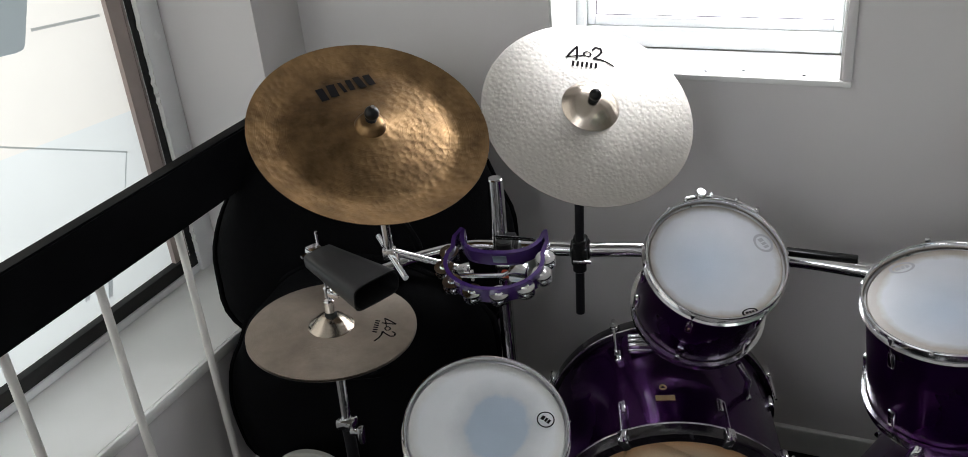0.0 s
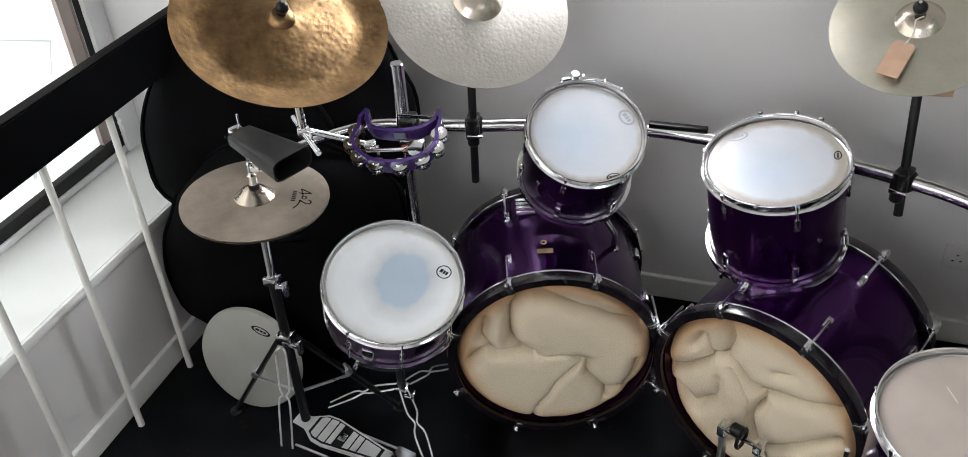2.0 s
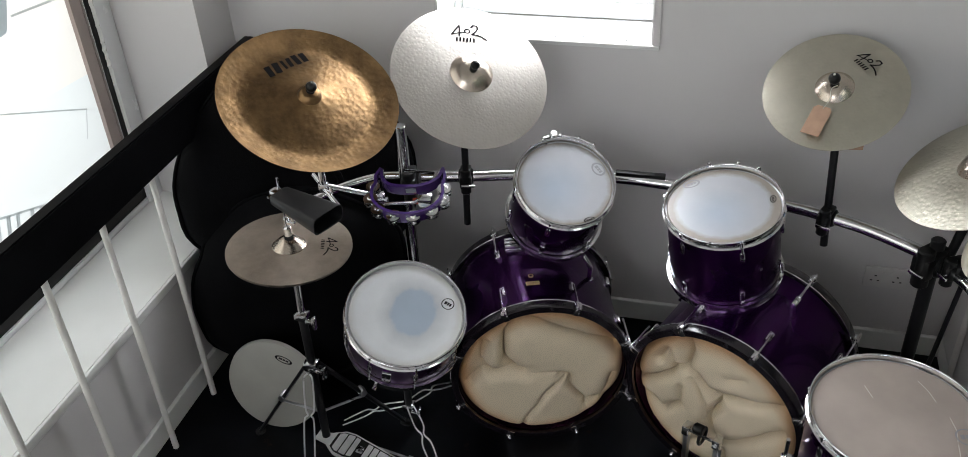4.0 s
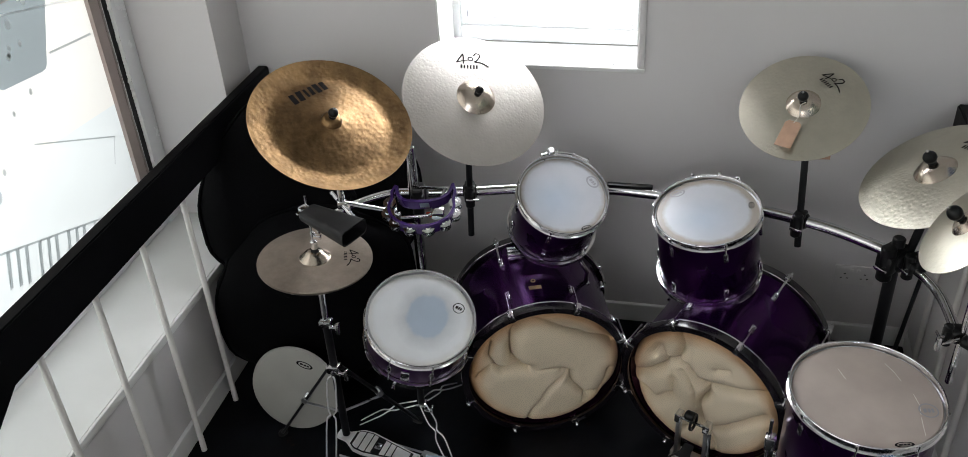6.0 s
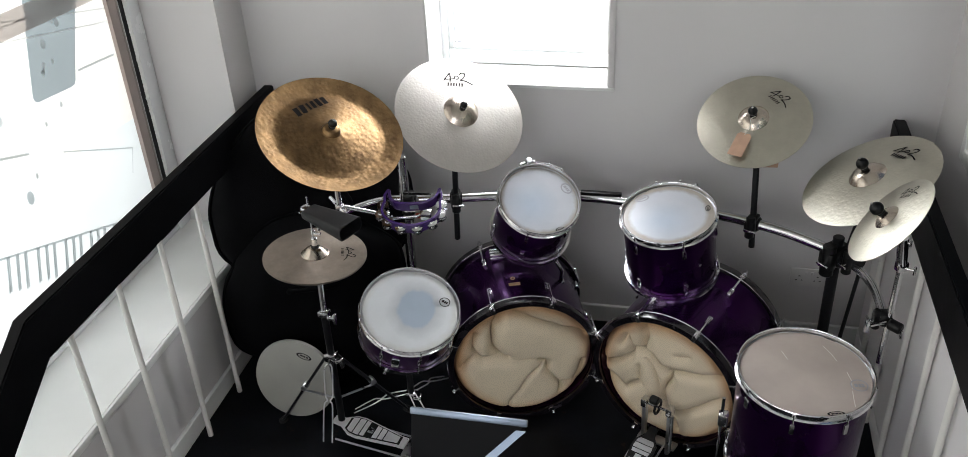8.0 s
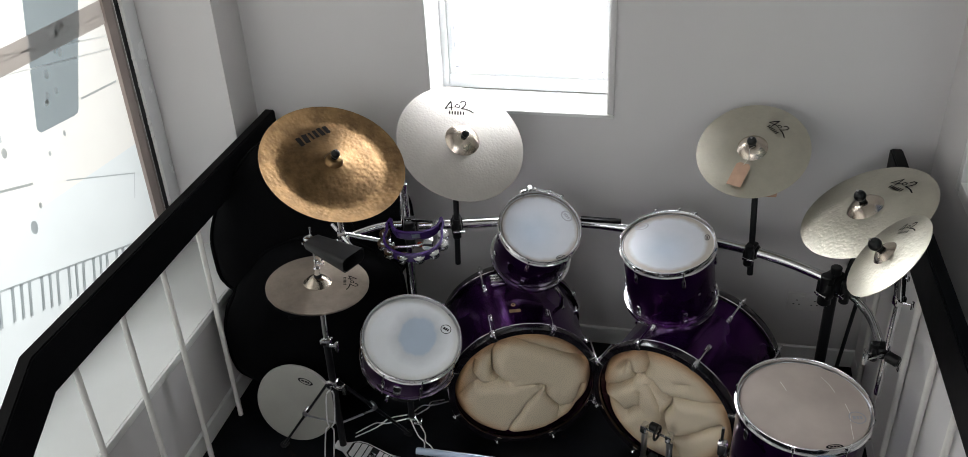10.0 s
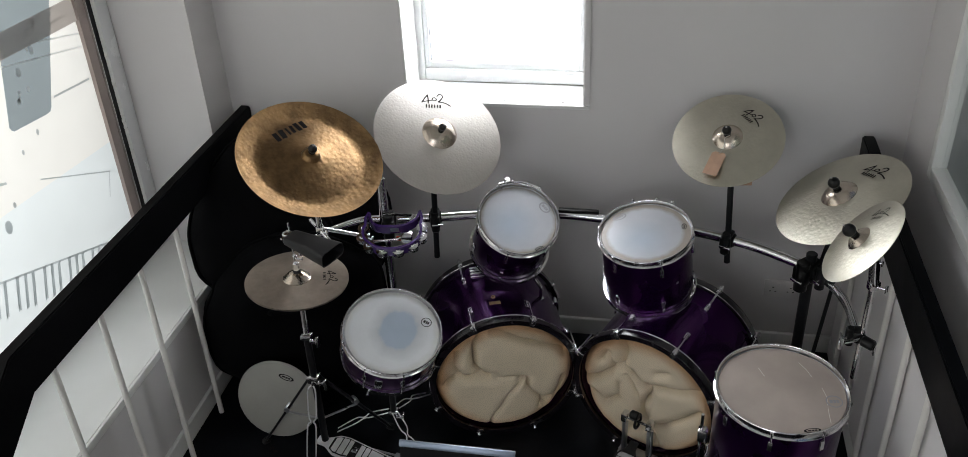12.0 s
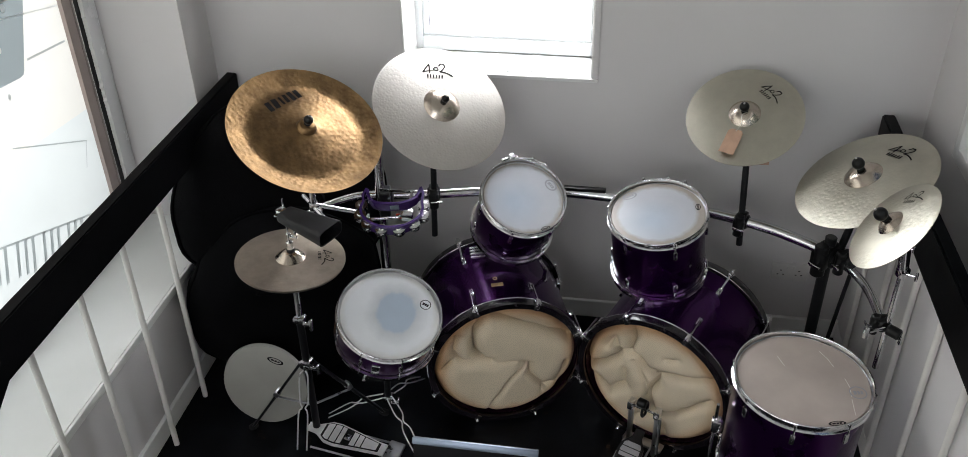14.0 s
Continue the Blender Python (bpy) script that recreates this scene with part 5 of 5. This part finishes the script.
ring(b, 0.027, 0.005, 0, 28, 8, 1.0, pose(0.0, -0.018, 0.205, 0, 90, 0))
part("chain_wheel", b, BLACKM, bp)
b = B()
cyl(b, (0.0, -0.018, 0.205), (-0.005, -0.035, 0.245), 0.004, seg=8)
bt = part("beater_rod", b, CHROME, bp)
b = B()
cyl(b, (-0.02, -0.04, 0.25), (0.012, -0.04, 0.25), 0.017, seg=20, bevel=0.004)
part("beater", b, BLACKP, bt, "dark beater")
b = B()
box(b, (-0.075, -0.02, 0.02), (0.075, 0.02, 0.032), 0.003)
part("base_plate", b, STEEL, bp)
b = B()
cyl(b, (0.064, -0.03, 0.2), (0.07, -0.05, 0.05), 0.007, seg=10)
part("spring", b, CHROME, bp)

# spare drum head leaning on the bag
sh = thing("spare_drum_head", "grey coated drum head leaning against the black bag", "drum head", frame_of((-0.785, 1.672, 0.168), (0.02, -0.96, 0.22), 0) @ Matrix.Scale(0.94, 4))
b = B()
lathe(b, [(0, 0.0), (0.165, 0.0), (0.174, -0.003), (0.177, -0.012), (0.178, -0.016), (0.174, -0.017), (0.171, -0.006), (0, -0.003)], 72)
part("skin", b, GREYHEAD, sh)
oval("maker_mark", sh, 0.05, 0.112, 0.0012, 0.034, 0.013, INK, -18)

# soft round bags in the corner


def soft_bag(label, c, n, R, thick, seed):
    th = thing("drum_bag", label, "bag", frame_of(c, n, 0), "black bags")
    b = B()
    N, M = 14, 72
    prof = []
    for i in range(N + 1):
        a = -math.pi / 2 + math.pi * i / N
        prof.append((max(0.0, R - thick * 0.5 + thick * 0.5 * math.cos(a)) if 0 < i < N else R - thick * 0.5, thick * 0.5 * math.sin(a)))
    prof = [(0, -thick * 0.5), (R * 0.35, -thick * 0.5), (R * 0.6, -thick * 0.5)] + prof + [(R * 0.6, thick * 0.5), (R * 0.35, thick * 0.5), (0, thick * 0.5)]
    lathe(b, prof, M)
    for v in b.verts:
        p = v.co * 3.2 + Vector((seed, 0, 0))
        d = noise.noise(p) * 0.035 + noise.noise(p * 2.7) * 0.014
        v.co += v.co.normalized() * d
    part("body", b, BAG, th)
    b = B()
    ring(b, R * 1.0, 0.006, 0.03, 72, 8)
    for v in b.verts:
        p = v.co * 3.2 + Vector((seed, 0, 0))
        v.co += v.co.normalized() * (noise.noise(p) * 0.035 + noise.noise(p * 2.7) * 0.014)
    part("piping", b, BAG, th, "black zip piping")
    b = B()
    tube(b, curve([(-0.1, 0.1, thick * 0.5), (-0.07, 0.12, thick * 0.5 + 0.04), (0.05, 0.12, thick * 0.5 + 0.045), (0.09, 0.1, thick * 0.5)], 5), 0.012, 8)
    part("handle", b, BAG, th)
    return th


soft_bag("upper soft black nylon drum bag leaning in the corner", (-0.8, 2.125, 0.72), (0.46, -0.82, 0.3), 0.4, 0.2, 1.3)
soft_bag("lower soft black nylon drum bag on the floor", (-0.785, 1.99, 0.37), (0.4, -0.9, 0.1), 0.375, 0.3, 5.1)

# card tag on the crash
tag = thing("card_tag", "brown card tag hanging on white string from the cymbal", "tag", frame_of((0.842, 2.13, 1.075), (-0.16, -0.45, 0.85), -26))
b = B()
prism(b, [(-0.026, -0.05), (0.026, -0.05), (0.026, 0.04), (0.017, 0.05), (-0.017, 0.05), (-0.026, 0.04)], 0, 0.0008)
part("card", b, CARD, tag)
b = B()
tube(b, curve([(0.0, 0.043, 0.001), (0.008, 0.07, 0.012), (0.0, 0.1, 0.02), (0.012, 0.115, 0.022)], 5), 0.0012, 6)
part("string", b, STRING, tag)

b = B()
inv = tag.matrix_basis.inverted()
q = [inv @ Vector(p) for p in ((0.925, 2.15, 1.045), (0.985, 2.16, 1.05), (0.98, 2.145, 0.985), (0.93, 2.14, 0.985))]
f0 = [b.verts.new(p) for p in q]
f1 = [b.verts.new(p + Vector((0, 0, 0.001))) for p in q]
b.faces.new(f0[::-1])
b.faces.new(f1)
for k in range(4):
    b.faces.new((f0[k], f0[(k + 1) % 4], f1[(k + 1) % 4], f1[k]))
part("second_card", b, CARD, tag)

# wall socket
sk = thing("wall_socket", "white double wall socket on the back wall", "socket", pose(1.192, BACK, 0.315))
b = B()
box(b, (-0.073, -0.009, -0.043), (0.073, 0.0, 0.043), 0.004)
part("plate", b, SOCKET, sk)
for s in (-1, 1):
    b = B()
    for dx, dz in ((0, 0.008), (-0.011, -0.012), (0.011, -0.012)):
        box(b, (s * 0.036 + dx - 0.0035, -0.0098, dz - 0.002), (s * 0.036 + dx + 0.0035, -0.0092, dz + 0.002))
    part("socket_holes", b, INK, sk, smooth=False)
    b = B()
    box(b, (s * 0.012 - 0.005, -0.012, 0.016), (s * 0.012 + 0.005, -0.008, 0.030), 0.001)
    part("switch", b, SOCKET, sk)

# music stand
ms = thing("music_stand", "black music stand desk with silver edges", "music stand")
b = B()
prism(b, [(-0.14, 0.0), (0.14, 0.0), (-0.07, -0.24), (-0.125, -0.24)], -0.004, 0.0, frame_of((0.207, 0.675, 1.03), (0.0, -0.85, 0.52)))
desk = part("desk", b, RAIL, ms, smooth=False)
fm = frame_of((0.207, 0.675, 1.03), (0.0, -0.85, 0.52))
b = B()
box(b, (-0.142, -0.006, -0.006), (0.142, 0.010, 0.006), 0.002, fm)
part("top_edge", b, SILVER, desk, "silver edge strip")
b = B()
prism(b, [(0.140, -0.016), (0.116, -0.016), (-0.098, -0.236), (-0.072, -0.236)], 0.001, 0.006, fm)
part("side_edge", b, SILVER, desk, "silver edge strip")
b = B()
cyl(b, (0.207, 0.64, 0.89), (0.197, 0.70, 0.03), 0.011, seg=14)
part("pole", b, BLACKM, ms)
for a in (30, 150, 270):
    b = B()
    cyl(b, (0.197, 0.70, 0.14), (0.197 + 0.16 * math.cos(radians(a)), 0.78 + 0.1 * math.sin(radians(a)), 0.008), 0.007, seg=10)
    part("leg", b, BLACKM, ms)

# hanging cover in the next room
hc = thing("hanging_cover", "dark bottle-shaped cover hanging in the next room", "cover", pose(RIGHT + 0.35, 1.83, 1.22))
b = B()
lathe(b, [(0, 0), (0.05, 0.0), (0.062, 0.012), (0.065, 0.06), (0.062, 0.3), (0.05, 0.35), (0.02, 0.37), (0, 0.37)], 32)
part("body", b, DARKBAG, hc)
b = B()
cyl(b, (0, 0, 0.36), (0, 0, 1.4), 0.004, seg=8)
part("cord", b, STRING, hc)

# printed shapes on the shop window
film_piece([(1.74, 1.86), (1.598, 1.365), (1.603, 1.352), (1.615, 1.342), (1.80, 1.322), (1.822, 1.324), (1.832, 1.335), (1.99, 1.68), (2.05, 1.80)], FILM_SLATE, 0.002)
film_piece([(0.9, 1.71), (0.9, 1.61), (1.52, 1.585), (2.12, 1.56), (2.12, 1.65), (1.56, 1.668)], FILM_BROWN, 0.006)
film_piece([(1.86, 1.366), (1.86, 1.358), (2.085, 1.335), (2.085, 1.343)], FILM_GREY, 0.003)
for k in range(16):
    y = 1.20 + 0.046 * k
    z = 0.945 - 0.36 * (y - 1.25)
    dy = -0.009 if k % 3 == 0 else 0.006 if k % 3 == 1 else 0.0
    for o, w in ((0.0, 0.005), (0.011, 0.004)):
        film_piece([(y + dy + o, z - 0.37 * o), (y + dy + o + w, z - 0.37 * (o + w)), (y + dy + o + w - 0.04, z - 0.122), (y + dy + o - 0.04, z - 0.118)], FILM_GREY, 0.004)
    film_piece([(y + dy + 0.003, z - 0.002), (y + dy + 0.012, z - 0.006), (y + dy - 0.028, z - 0.12), (y + dy - 0.037, z - 0.117)], FILM_HAZE, 0.0035)
film_piece([(0.9, 1.075), (0.9, 1.067), (2.0, 0.67), (2.0, 0.678)], FILM_GREY, 0.003)
for y, z, r in ((1.44, 1.067, 0.018), (1.5, 1.12, 0.008), (1.72, 1.29, 0.008), (1.62, 1.26, 0.007), (1.42, 1.36, 0.013)):
    film_piece([(y + r * math.cos(2 * math.pi * k / 16), z + 1.4 * r * math.sin(2 * math.pi * k / 16)) for k in range(16)], FILM_GREY, 0.0045)
random.seed(4)
for k in range(14):
    z = random.uniform(1.38, 1.66)
    y = random.uniform(1.66, 1.78) + 0.44 * (z - 1.4)
    r = random.uniform(0.006, 0.013)
    film_piece([(y + r * math.cos(2 * math.pi * j / 12), z + 1.3 * r * math.sin(2 * math.pi * j / 12)) for j in range(12)], FILM_WHITE, 0.0048)

film_piece([(1.40, 1.80), (1.395, 1.40), (1.43, 1.395), (1.47, 1.80)], FILM_GREY, 0.0015)
film_piece([(1.25, 1.86), (1.24, 1.45), (1.26, 1.447), (1.29, 1.86)], FILM_GREY, 0.0015)
for z0, z1 in ((1.78, 1.52), (1.70, 1.47), (1.66, 1.60)):
    film_piece([(1.0, z0), (1.0, z0 - 0.007), (2.09, z1 - 0.007), (2.09, z1)], FILM_WHITE, 0.0055)
film_piece([(1.66, 1.135), (1.66, 1.130), (2.05, 0.955), (2.05, 0.960)], FILM_GREY, 0.003)
film_piece([(2.045, 0.96), (2.05, 0.96), (2.01, 0.865), (2.005, 0.865)], FILM_GREY, 0.003)
film_piece([(0.9, 1.41), (0.9, 1.40), (1.5, 1.2), (1.5, 1.21)], FILM_GREY, 0.003)

# specks on the back sill
b = B()
for x, y in ((0.02, 2.50), (0.11, 2.515), (0.255, 2.50), (-0.2, 2.52)):
    box(b, (x, y, WZ0 + 0.002), (x + 0.009, y + 0.005, WZ0 + 0.005), 0.001)
tagged(part("crumbs", b, INK), "dark specks lying on the white window sill", "debris", "", "stuff")
